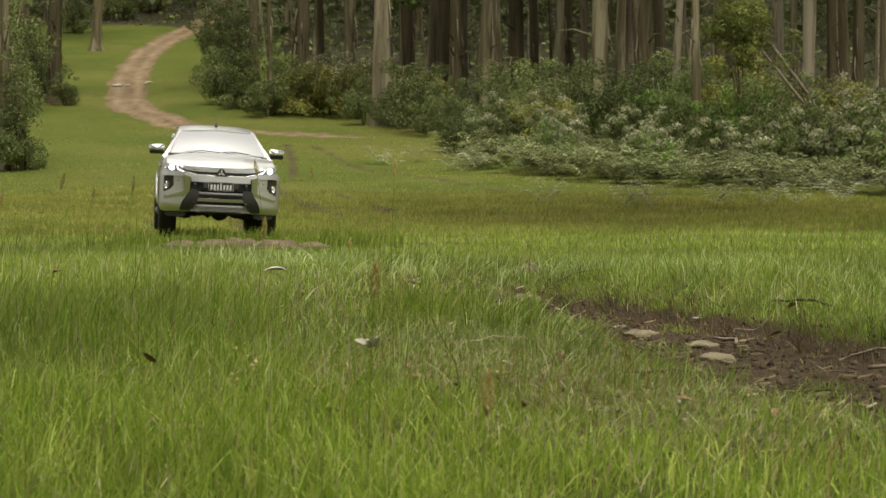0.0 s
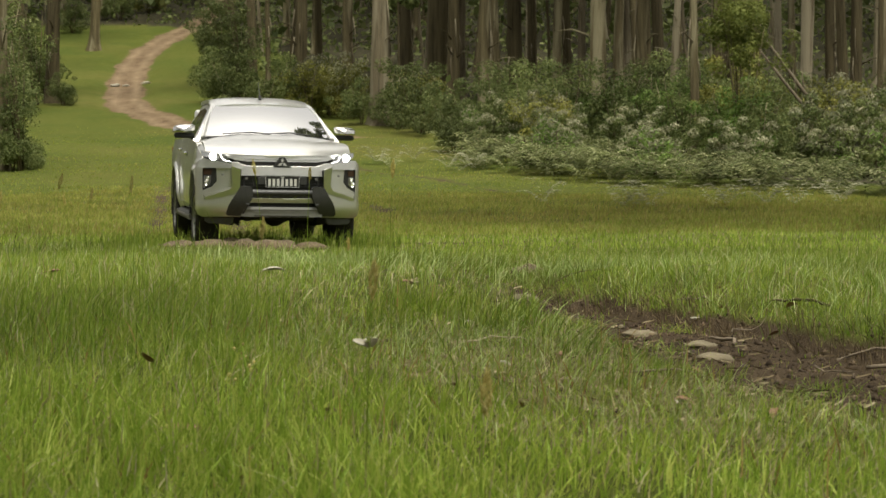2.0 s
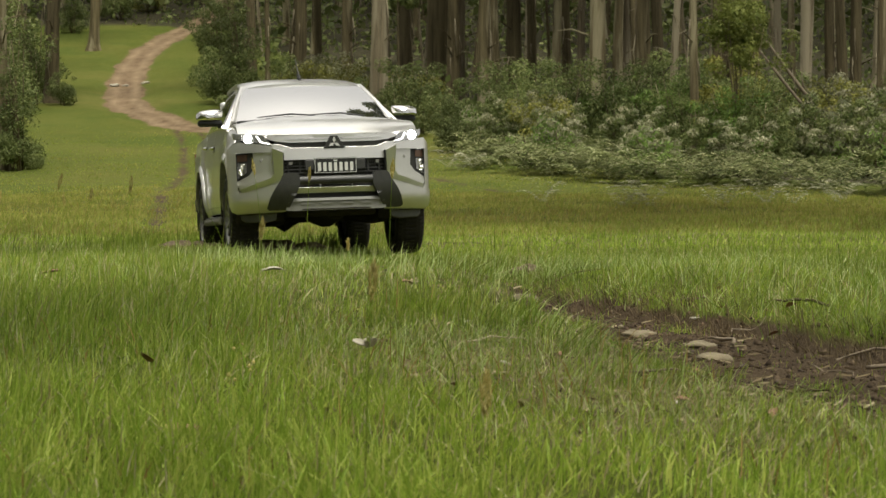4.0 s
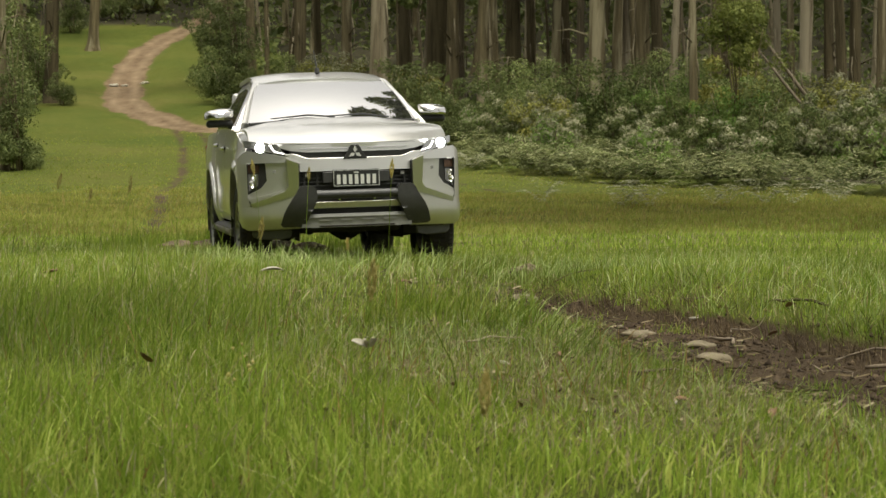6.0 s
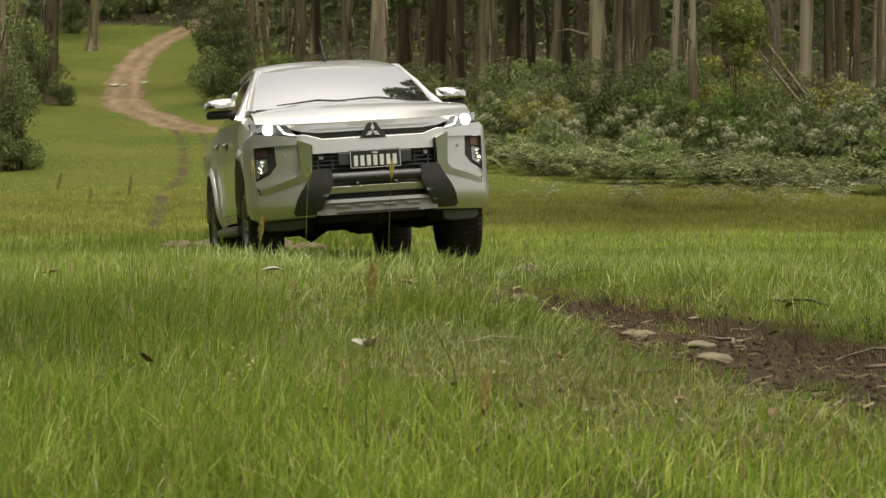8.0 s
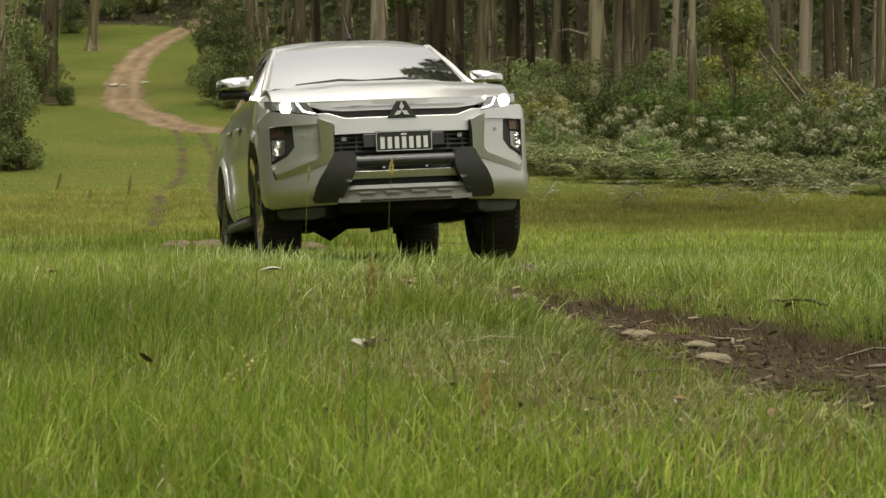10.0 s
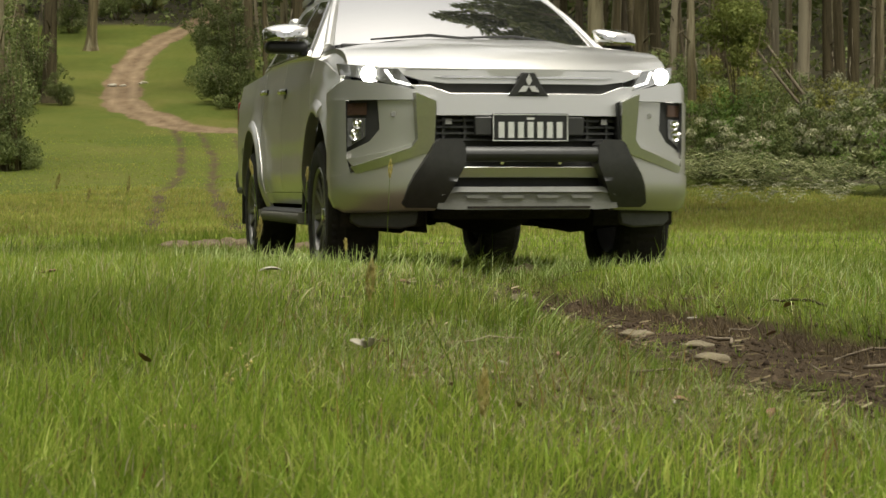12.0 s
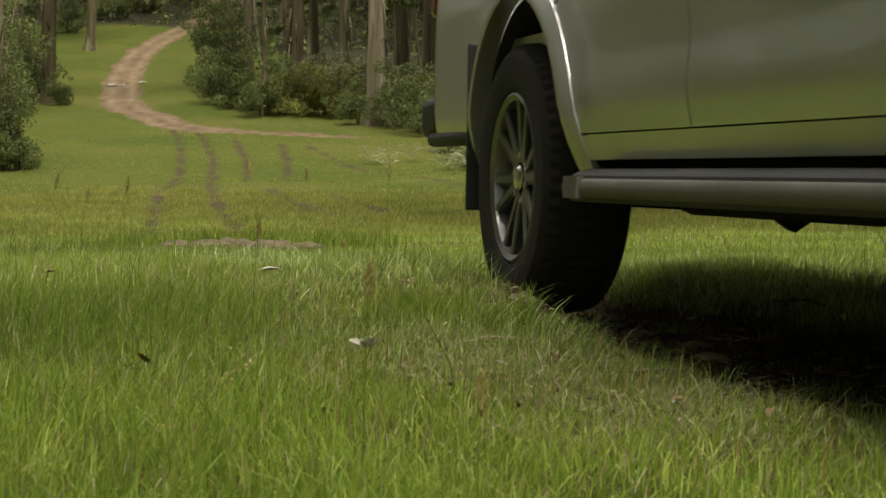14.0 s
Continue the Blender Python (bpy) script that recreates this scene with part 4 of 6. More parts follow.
def lay_details():
    # stone ledge that the wheels climb
    for i, (x, y, sx, sy, sz) in enumerate(((-2.82, 20.4, 0.18, 0.2, 0.13), (-2.45, 20.2, 0.26, 0.25, 0.15), (-2.12, 20.3, 0.28, 0.25, 0.15), (-1.78, 20.1, 0.24, 0.22, 0.16), (-2.30, 20.9, 0.25, 0.2, 0.14), (-1.42, 20.3, 0.2, 0.2, 0.13))):
        stone("ledge_stone", x, y, (sx * 1.2, sy, sz * 0.7), i + 1, STONE, "grey-brown lichened stone of a low ledge", 0.28, "stones of the ledge")
    for i, (x, y, sx, sy, sz, m) in enumerate(((0.21, 5.08, 0.042, 0.035, 0.014, ROCK_TAN), (0.66, 4.93, 0.055, 0.04, 0.014, ROCK_TAN), (0.65, 4.60, 0.046, 0.045, 0.018, ROCK_TAN), (0.58, 3.79, 0.040, 0.035, 0.014, STONE), (0.54, 5.33, 0.055, 0.045, 0.016, ROCK_TAN),
                                               (0.40, 9.2, 0.08, 0.07, 0.05, STONE), (0.25, 3.84, 0.045, 0.03, 0.012, STONE), (0.13, 3.76, 0.03, 0.025, 0.010, STONE), (0.07, 4.02, 0.025, 0.02, 0.010, STONE))):
        stone("stone", x, y, (sx, sy, sz), 20 + i, m, "small weathered tan stone in the bare soil", 0.75, "stones in the rut")
    rng = np.random.default_rng(33)
    # clods and pebbles
    for k in range(80):
        y = rng.uniform(3.2, 9.0)
        x = rng.uniform(0.35, 1.25)
        if float(bare(x, y)[0]) < 0.5:
            continue
        s = rng.uniform(0.004, 0.010)
        stone("soil_clod", x, y, (s * 1.2, s, s * 0.8), 60 + k, CLOD if rng.uniform() < 0.8 else ROCK_TAN, "crumbled clod of dark soil", 0.25, "clods in the rut")
    # bits of straw and bark lying on the bare ground, past counting
    n = 17000
    xy = np.stack([rng.uniform(-0.9, 1.6, n), rng.uniform(3.0, 9.5, n)], -1)
    so, _, li = bare(xy[:, 0], xy[:, 1])
    near_rut = xy[:, 0] - (0.54 - 0.215 * (xy[:, 1] - 3.28))
    xy = xy[rng.uniform(0, 1, n) < np.clip(0.16 * so + 0.45 * step(0.25, 0.05, np.abs(near_rut - 0.25)) * step(8, 6, xy[:, 1]) + 0.45 * li, 0, 1)]
    n = len(xy)
    ang, ln, wd = rng.uniform(0, math.tau, n), rng.uniform(0.008, 0.045, n), rng.uniform(0.0004, 0.0012, n)
    dirn, across = np.stack([np.cos(ang), np.sin(ang)], -1), np.stack([-np.sin(ang), np.cos(ang)], -1)
    quad = []
    for f, g in ((-0.5, -1), (0.5, -1), (0.5, 1), (-0.5, 1)):
        q = xy + dirn * (ln * f)[:, None] + across * (wd * g)[:, None]
        quad.append(np.stack([q[:, 0], q[:, 1], land(q[:, 0], q[:, 1]) + 0.004 + 0.006 * (f > 0) * (ang % 1) + 0.0015 * g], -1))
    tagged(new("straw_litter", arrays("straw_litter", np.stack(quad, 1).reshape(-1, 3), np.arange(4 * n), np.full(n, 4), STRAW)), "loose straw and bark bits on bare soil", "litter", kind="stuff")
    # fine crumbs of soil, past counting
    n = 26000
    xy = np.stack([rng.uniform(0.1, 1.35, n), rng.uniform(3.0, 10.5, n)], -1)
    so, _, li = bare(xy[:, 0], xy[:, 1])
    xy = xy[rng.uniform(0, 1, n) < np.maximum(so, 0.45 * li)]
    n = len(xy)
    p = np.stack([xy[:, 0], xy[:, 1], land(xy[:, 0], xy[:, 1])], -1)
    s = rng.gamma(2.0, 0.0017, n)[:, None, None]
    shape = np.array([(1, 0, 0), (-0.3, 0.9, 0.1), (-0.5, -0.8, 0), (0.1, 0.1, 1.0), (0, 0, -0.8)])[None]
    v = p[:, None, :] + s * shape * rng.uniform(0.6, 1.5, (n, 5, 1)) * np.where(rng.uniform(size=(n, 1, 1)) < 0.5, 1, -1) * [1, 1, 1]
    tri = (np.arange(n)[:, None] * 5 + np.array([0, 1, 3, 1, 2, 3, 2, 0, 3, 1, 0, 4, 2, 1, 4, 0, 2, 4])[None]).ravel()
    tagged(new("soil_crumbs", arrays("soil_crumbs", v.reshape(-1, 3), tri, np.full(n * 6, 3), CRUMB)), "loose dark crumbs of soil in the rut", "soil", kind="stuff")
    for x, y, ln, r, turn, m in ((0.80, 6.1, 0.20, 0.008, 110, DEADWOOD), (0.47, 3.95, 0.16, 0.005, 25, DEADWOOD), (0.72, 4.95, 0.16, 0.011, 115, DEADWOOD), (1.02, 4.5, 0.22, 0.007, 20, DEADWOOD), (1.03, 4.35, 0.15, 0.010, 10, DEADWOOD),
                                 (0.12, 4.4, 0.18, 0.004, 8, BARK), (0.85, 5.3, 0.25, 0.005, 60, DEADWOOD), (0.95, 7.0, 0.2, 0.007, 40, DEADWOOD), (0.6, 7.8, 0.3, 0.006, -15, BARK), (0.85, 4.2, 0.2, 0.004, -60, DEADWOOD),
                                 (1.02, 5.6, 0.3, 0.010, 120, BARK), (0.75, 3.9, 0.14, 0.004, 80, BARK)):
        stick(x, y, ln, r, turn, int(ln * 1000), m, "weathered root or stick on bare soil")
    for k in range(34):
        y = rng.uniform(3.3, 6.5)
        x = rng.uniform(-0.25, 1.1)
        litter_leaf("dry_leaf", x, y, rng.uniform(0.02, 0.045), rng.uniform(0, 360), k, PALE_LEAF if rng.uniform() < 0.35 else BROWN_LEAF, "curled dry gum leaf on the ground", 0.012, rng.uniform(-25, 25))
    for k, turn in enumerate((10, 70, 130)):
        litter_leaf("dry_leaf", -0.17 + 0.012 * k, 3.86, 0.032, turn, k, PALE_LEAF, "bleached dry leaf caught in the grass", 0.055, 50)
    litter_leaf("dry_leaf", -0.56, 3.62, 0.06, 80, 3, BROWN_LEAF, "curled brown leaf caught in the grass", 0.06, 25)
    litter_leaf("bark_strip", -0.42, 3.05, 0.08, -20, 4, BROWN_LEAF, "strip of brown bark in the grass", 0.04, 12)
    litter_leaf("bark_strip", -1.17, 5.7, 0.07, 5, 5, BROWN_LEAF, "strip of brown bark in the grass", 0.05, 8)
    litter_leaf("bark_strip", -0.50, 5.6, 0.07, 12, 6, PALE_LEAF, "bleached strip of bark in the grass", 0.04, 8)
    for x, y, h, lean, head in ((-0.105, 2.55, 0.335, 0.03, 0.050), (0.042, 2.35, 0.22, 0.04, 0.055), (-0.40, 4.05, 0.29, 0.05, 0.04), (-0.16, 5.6, 0.32, 0.03, 0.05), (-0.235, 4.7, 0.22, 0.0, 0.02), (-1.55, 7.5, 0.36, 0.12, 0.06),
                                (-1.26, 7.6, 0.34, 0.05, 0.06), (-0.72, 7.6, 0.40, -0.08, 0.06), (-0.545, 7.6, 0.38, 0.03, 0.05), (-1.62, 8.6, 0.34, 0.1, 0.05), (-1.75, 9.0, 0.32, -0.1, 0.05), (-1.75, 7.4, 0.30, 0.1, 0.05)):
        seed_stalk(x, y, h, lean, int(abs(x) * 1000), head=head)
    for x, y, s in ((-25.9, 150.6, 0.45), (-25.1, 151.0, 0.3), (-23.8, 153.5, 0.35), (-24.0, 152.8, 0.25)):
        stone("pale_stone", x, y, (s, s * 0.7, s * 0.35), int(s * 100), PALE_LEAF, "pale stone on the clay road", 0.3, "stones on the road")
    dock_plant(-0.37, 3.55, 0.10)


STRAW = leafy("straw_bit", (0.10, 0.07, 0.04), (0.22, 0.17, 0.10), (0.42, 0.36, 0.23), 0.7, 0.1)
CRUMB = leafy("soil_crumb", (0.028, 0.019, 0.013), (0.055, 0.038, 0.025), (0.105, 0.075, 0.048), 0.95, 0.0)
PALE_LEAF = noisy("bleached_leaf", (0.30, 0.27, 0.20), (0.48, 0.44, 0.35), 30, 0.7)
BROWN_LEAF = noisy("brown_leaf", (0.14, 0.075, 0.036), (0.30, 0.175, 0.09), 30, 0.75)
lay_details()


# ---- the pickup truck: x forward, y to its left, z up from the ground between the wheels ----
def car_paint():
    m, nt, b = mat("silver_paint", 0.34, 0.75)
    flake = tex(nt, 900, 2)
    dust = tex(nt, 2.2, 6)
    c = nt.nodes.new("ShaderNodeTexCoord")
    s = nt.nodes.new("ShaderNodeSeparateXYZ")
    nt.links.new(c.outputs["Object"], s.inputs[0])
    low = nt.nodes.new("ShaderNodeMapRange")
    low.inputs[1].default_value, low.inputs[2].default_value, low.inputs[3].default_value, low.inputs[4].default_value = 0.4, 0.75, 0.35, 0.0
    nt.links.new(s.outputs[2], low.inputs[0])
    mud = nt.nodes.new("ShaderNodeMath")
    mud.operation = "MULTIPLY"
    nt.links.new(low.outputs[0], mud.inputs[0])
    nt.links.new(dust, mud.inputs[1])
    col = ramp(nt, flake, [(0.35, (0.68, 0.67, 0.64)), (0.65, (0.76, 0.75, 0.72))])
    col = mixc(nt, mud.outputs[0], col, (0.24, 0.19, 0.12))
    nt.links.new(col, b.inputs["Base Color"])
    nt.links.new(ramp(nt, dust, [(0.3, (0.28, 0.28, 0.28)), (0.75, (0.42, 0.42, 0.42))]), b.inputs["Roughness"])
    b.inputs["Coat Weight"].default_value, b.inputs["Coat Roughness"].default_value = 0.8, 0.06
    return m


PAINT = car_paint()
RUBBER = noisy("tyre_rubber", (0.010, 0.009, 0.008), (0.030, 0.025, 0.019), 14, 0.85, relief=0.3)
PLASTIC = noisy("black_plastic", (0.018, 0.018, 0.017), (0.034, 0.033, 0.031), 30, 0.55, relief=0.15, dist=0.002)
GREY_PLASTIC = noisy("dark_grey_plastic", (0.030, 0.030, 0.029), (0.056, 0.055, 0.052), 22, 0.42, relief=0.15, dist=0.002)
MID_GREY = noisy("mid_grey_plastic", (0.06, 0.06, 0.057), (0.10, 0.098, 0.092), 16, 0.6)
SKID = noisy("silver_grey_plastic", (0.22, 0.216, 0.20), (0.30, 0.295, 0.275), 12, 0.5)
STEP_GREY = noisy("dusty_grey_plastic", (0.125, 0.12, 0.10), (0.18, 0.17, 0.145), 14, 0.6)
SKID_BRIGHT = noisy("satin_silver", (0.62, 0.615, 0.60), (0.72, 0.71, 0.69), 30, 0.4, 0.3)
UNDER = noisy("underbody_steel", (0.010, 0.010, 0.010), (0.045, 0.034, 0.024), 9, 0.9, relief=0.3)
CHROME = noisy("chrome", (0.74, 0.73, 0.70), (0.80, 0.79, 0.76), 6, 0.09, 1.0)
TRIM = noisy("satin_chrome", (0.70, 0.69, 0.66), (0.78, 0.77, 0.74), 9, 0.30, 1.0)
ALLOY = noisy("machined_alloy", (0.22, 0.215, 0.20), (0.36, 0.35, 0.33), 14, 0.38, 0.9)
ALLOY_DARK = noisy("dark_alloy", (0.035, 0.035, 0.034), (0.07, 0.068, 0.064), 14, 0.4, 0.4)
AMBER = noisy("amber_lens", (0.10, 0.060, 0.040), (0.17, 0.105, 0.072), 60, 0.12, 0.5)
RED = noisy("red_lens", (0.16, 0.018, 0.012), (0.22, 0.025, 0.016), 40, 0.15)
WHITE = noisy("plate_white", (0.62, 0.62, 0.58), (0.72, 0.72, 0.68), 40, 0.5)
PLATE_BLACK = noisy("plate_black", (0.014, 0.014, 0.014), (0.022, 0.022, 0.022), 30, 0.4)


def glass(name, tint, coat):
    m, nt, b = mat(name, 0.03, 0.0, 0.8)
    dust = tex(nt, 3.0, 6)
    nt.links.new(ramp(nt, dust, [(0.3, tint), (0.75, tuple(v * 1.6 + 0.01 for v in tint))]), b.inputs["Base Color"])
    b.inputs["Coat Weight"].default_value, b.inputs["Coat IOR"].default_value, b.inputs["Coat Roughness"].default_value = coat, 2.0, 0.02
    b.inputs["IOR"].default_value = 1.5 + 2.2 * coat ** 2
    return m


SCREEN = glass("windscreen_glass", (0.03, 0.03, 0.028), 1.0)
TINTED = glass("tinted_glass", (0.012, 0.013, 0.012), 0.4)
LENS = glass("lamp_lens", (0.10, 0.10, 0.095), 0.6)


def glow(name, colour, strength):
    m = bpy.data.materials.new(name)
    m.use_nodes = True
    b = m.node_tree.nodes["Principled BSDF"]
    b.inputs["Base Color"].default_value = (0.8, 0.8, 0.8, 1)
    b.inputs["Emission Color"].default_value, b.inputs["Emission Strength"].default_value = (*colour, 1), strength
    return m


BEAM = glow("headlamp_glow", (1.0, 0.97, 0.90), 45)
DAYLAMP = glow("daylight_strip_glow", (1.0, 0.98, 0.92), 2.6)


def tpart(name, bm, material, parent, label="", angle=32, bevel=0.0):
    bmesh.ops.recalc_face_normals(bm, faces=bm.faces[:])
    ob = part(name, bm, material, parent, label)
    ob.data.set_sharp_from_angle(angle=radians(angle))
    if bevel:
        mod = ob.modifiers.new("edge", "BEVEL")
        mod.width, mod.segments, mod.limit_method, mod.angle_limit = bevel, 2, "ANGLE", radians(40)
        mod.harden_normals = False
    return ob


def block(x0, x1, y0, y1, z0, z1):
    bm = bmesh.new()
    bmesh.ops.create_cube(bm, size=1, matrix=Matrix.LocRotScale(((x0 + x1) / 2, (y0 + y1) / 2, (z0 + z1) / 2), None, (abs(x1 - x0), abs(y1 - y0), abs(z1 - z0))))
    return bm


def grid(f, us, vs, thick=None):
    """A surface f(u, v); thick: a vector by which its rim is turned in."""
    bm = bmesh.new()
    g = [[bm.verts.new(f(u, v)) for v in vs] for u in us]
    for i in range(len(us) - 1):
        for j in range(len(vs) - 1):
            bm.faces.new((g[i][j], g[i + 1][j], g[i + 1][j + 1], g[i][j + 1]))
    if thick is not None:
        rim(bm, thick)
    return bm


def rim(bm, v):
    edges = [e for e in bm.edges if e.is_boundary]
    r = bmesh.ops.extrude_edge_only(bm, edges=edges)
    for w in r["geom"]:
        if isinstance(w, bmesh.types.BMVert):
            w.co += Vector(v)


def nose(y):
    """Front of the truck in plan."""
    return 1.98 + 0.40 * max(0.0, 1 - (min(abs(y), 0.8999) / 0.9) ** 2.6) ** 0.5


def front(poly, proud=0.0, thick=0.05, lean=0.0, side=1, shape=None, curl=0.0, roll=0.52):
    """A panel on the nose, cut to an outline of (y, z), with a turned-in rim."""
    bm = bmesh.new()
    bm.faces.new([bm.verts.new((0, y * side, z)) for y, z in poly])
    ys = [y for y, _ in poly]
    cuts = [k * 0.045 for k in range(-17, 18)] + [q * (0.80 + 0.0125 * k) for k in range(8) for q in (-1, 1)]
    for yy in sorted(c for c in cuts if min(ys) + 0.004 < c < max(ys) - 0.004):
        bmesh.ops.bisect_plane(bm, geom=bm.verts[:] + bm.edges[:] + bm.faces[:], plane_co=(0, yy * side, 0), plane_no=(0, 1, 0))
    if curl:
        for k in range(60):
            bmesh.ops.bisect_plane(bm, geom=bm.verts[:] + bm.edges[:] + bm.faces[:], plane_co=(0, 0, 0.40 + 0.022 * k), plane_no=(0, 0, 1))
    bmesh.ops.triangulate(bm, faces=bm.faces[:])
    for v in bm.verts:
        v.co.x = (shape or nose)(v.co.y) + proud + lean * (v.co.z - 0.75) - curl * max(0.0, roll - v.co.z) ** 2
    rim(bm, (-thick, 0, 0))
    return bm


def belt(x):
    return float(np.interp(x, [-2.8, -2.6, -1.35, -1.2, -0.9, 0.0, 0.9, 1.15, 1.6, 1.88, 2.02], [1.225, 1.25, 1.255, 1.27, 1.285, 1.268, 1.225, 1.20, 1.155, 1.068, 0.93]))


AXLES = ((1.5, 0.41, 0.505), (-1.45, 0.41, 0.50))


def flank(x, z):
    """Half width of the body side."""
    w = float(np.interp(x, [-2.8, -2.6, -1.5, -0.9, 0.6, 1.1, 1.6, 1.9, 2.05], [0.80, 0.845, 0.860, 0.852, 0.850, 0.856, 0.872, 0.866, 0.845]))
    w -= 0.045 * max(0, (z - 0.86) / 0.4) ** 2 + 0.05 * max(0, (0.62 - z) / 0.2) ** 2
    w -= 0.010 * math.exp(-((z - 0.70) / 0.05) ** 2) * step(1.0, 0.6, abs(x - 0.0))
    w += 0.008 * math.exp(-((z - 1.10) / 0.03) ** 2)
    w -= 0.06 * float(step(1.55, 2.02, x)) * float(step(0.92, 1.12, z))
    for ax, az, r in AXLES:
        d = math.hypot(x - ax, z - az)
        w += 0.030 * math.exp(-((d - r) / 0.085) ** 2)
    return w


def side_panel(x0, x1, z0, z1, side, rows=14):
    """Piece of the body side between two stations; wheel arches are cut round."""
    n = max(4, int(abs(x1 - x0) / 0.045))
    xs = np.linspace(x0, x1, n + 1)
    bm = bmesh.new()
    g = [[bm.verts.new((x, 0, (z0(x) if callable(z0) else z0) + ((z1(x) if callable(z1) else z1) - (z0(x) if callable(z0) else z0)) * k / rows)) for k in range(rows + 1)] for x in xs]
    for i in range(n):
        for j in range(rows):
            bm.faces.new((g[i][j], g[i + 1][j], g[i + 1][j + 1], g[i][j + 1]))
    for ax, az, r in AXLES:
        out = [f for f in bm.faces if math.hypot(f.calc_center_median().x - ax, f.calc_center_median().z - az) < r or (abs(f.calc_center_median().x - ax) < r and f.calc_center_median().z < az)]
        bmesh.ops.delete(bm, geom=out, context="FACES")
        for v in bm.verts:
            if v.is_boundary:
                d = Vector((v.co.x - ax, 0, v.co.z - az))
                if d.z > -0.02 and abs(d.length - r) < 0.065:
                    d *= r / d.length
                    v.co.x, v.co.z = ax + d.x, az + d.z
                elif d.z <= -0.02 and abs(abs(d.x) - r) < 0.05:
                    v.co.x = ax + math.copysign(r, d.x)
    for v in bm.verts:
        v.co.y = side * flank(v.co.x, v.co.z)
    rim(bm, (0, -side * 0.05, 0))
    return bm


def lathe(profile, seg=48, axis="Y"):
    """Round body about the y axis from (radius, y) pairs."""
    bm = bmesh.new()
    rings = [[bm.verts.new((r * math.cos(k * math.tau / seg), y, r * math.sin(k * math.tau / seg))) for k in range(seg)] for r, y in profile]
    for a, b in zip(rings[:-1], rings[1:]):
        for k in range(seg):
            bm.faces.new((a[k], a[(k + 1) % seg], b[(k + 1) % seg], b[k]))
    return bm


def merge(bms):
    out = bmesh.new()
    for b in bms:
        me = bpy.data.meshes.new("tmp")
        b.to_mesh(me)
        b.free()
        out.from_mesh(me)
        bpy.data.meshes.remove(me)
    return out


def make_wheel(parent, x, y):
    """Tyre, twin-spoke alloy rim, hub; the outer face looks along y's sign."""
    s = 1 if y > 0 else -1
    w = new("wheel")
    w.parent = parent
    w.matrix_basis = pose(x, y, 0.387)
    prof = [(0.232, 0.10), (0.25, 0.122), (0.30, 0.132), (0.345, 0.128), (0.372, 0.112), (0.383, 0.085), (0.387, 0.045), (0.387, -0.045), (0.383, -0.085), (0.372, -0.112), (0.345, -0.128), (0.30, -0.132), (0.25, -0.122), (0.232, -0.10), (0.232, 0.10)]
    tyre = lathe(prof, 120)
    for v in tyre.verts:
        r, a = math.hypot(v.co.x, v.co.z), math.degrees(math.atan2(v.co.z, v.co.x)) % 360
        if r > 0.37 and int(a / 3 + 0.5 + (1 if abs(v.co.y) < 0.06 else 0)) % 2:
            v.co.x, v.co.z = v.co.x * (r - 0.009) / r, v.co.z * (r - 0.009) / r
    tpart("tyre", tyre, RUBBER, w, "black tyre with worn muddy tread", angle=20)
    barrel = lathe([(0.236, 0.112 * s), (0.243, 0.118 * s), (0.236, 0.122 * s), (0.222, 0.112 * s), (0.212, 0.06 * s), (0.20, -0.10 * s)], 64)
    tpart("rim", barrel, ALLOY, w)
    for k in range(6):
        for off in (-0.19, 0.19):
            a = k * math.tau / 6 + off
            pts = [(0.045, -0.022), (0.225, -0.020 if off > 0 else -0.013), (0.225, 0.013 if off > 0 else 0.020), (0.045, 0.022)]
            for name, w0, y0, y1, material in (("spoke", 1.0, 0.045, 0.088, ALLOY_DARK), ("spoke_face", 0.55, 0.088, 0.093, ALLOY)):
                b = bmesh.new()
                lo = [b.verts.new((r, s * y0 + s * 0.014 * (r > 0.1), q * w0)) for r, q in pts]
                hi = [b.verts.new((r, s * y1 + s * 0.018 * (r > 0.1), q * w0)) for r, q in pts]
                b.faces.new(hi)
                for i in range(4):
                    b.faces.new((lo[i], lo[(i + 1) % 4], hi[(i + 1) % 4], hi[i]))
                bmesh.ops.rotate(b, verts=b.verts[:], matrix=Matrix.Rotation(a, 3, "Y"))
                tpart(name, b, material, w)
    hub = lathe([(0.0005, 0.108 * s), (0.030, 0.106 * s), (0.036, 0.098 * s), (0.037, 0.06 * s)], 32)
    tpart("hub_cap", hub, CHROME, w)
    for k in range(6):
        b = lathe([(0.0005, 0.098 * s), (0.010, 0.097 * s), (0.011, 0.075 * s)], 8)
        bmesh.ops.translate(b, verts=b.verts[:], vec=(0.064 * math.cos(k * math.tau / 6 + 0.5), 0, 0.064 * math.sin(k * math.tau / 6 + 0.5)))
        tpart("wheel_nut", b, CHROME, w)
    tpart("brake_disc", lathe([(0.0005, 0.03 * s), (0.165, 0.03 * s), (0.165, 0.0), (0.0005, 0.0)], 40), UNDER, w)
    return w


def lozenge(poly, x, thick):
    bm = bmesh.new()
    lo = [bm.verts.new((x - thick, y, z)) for y, z in poly]
    hi = [bm.verts.new((x, y, z)) for y, z in poly]
    bm.faces.new(hi)
    for i in range(len(poly)):
        bm.faces.new((lo[i], lo[(i + 1) % len(poly)], hi[(i + 1) % len(poly)], hi[i]))
    return bm


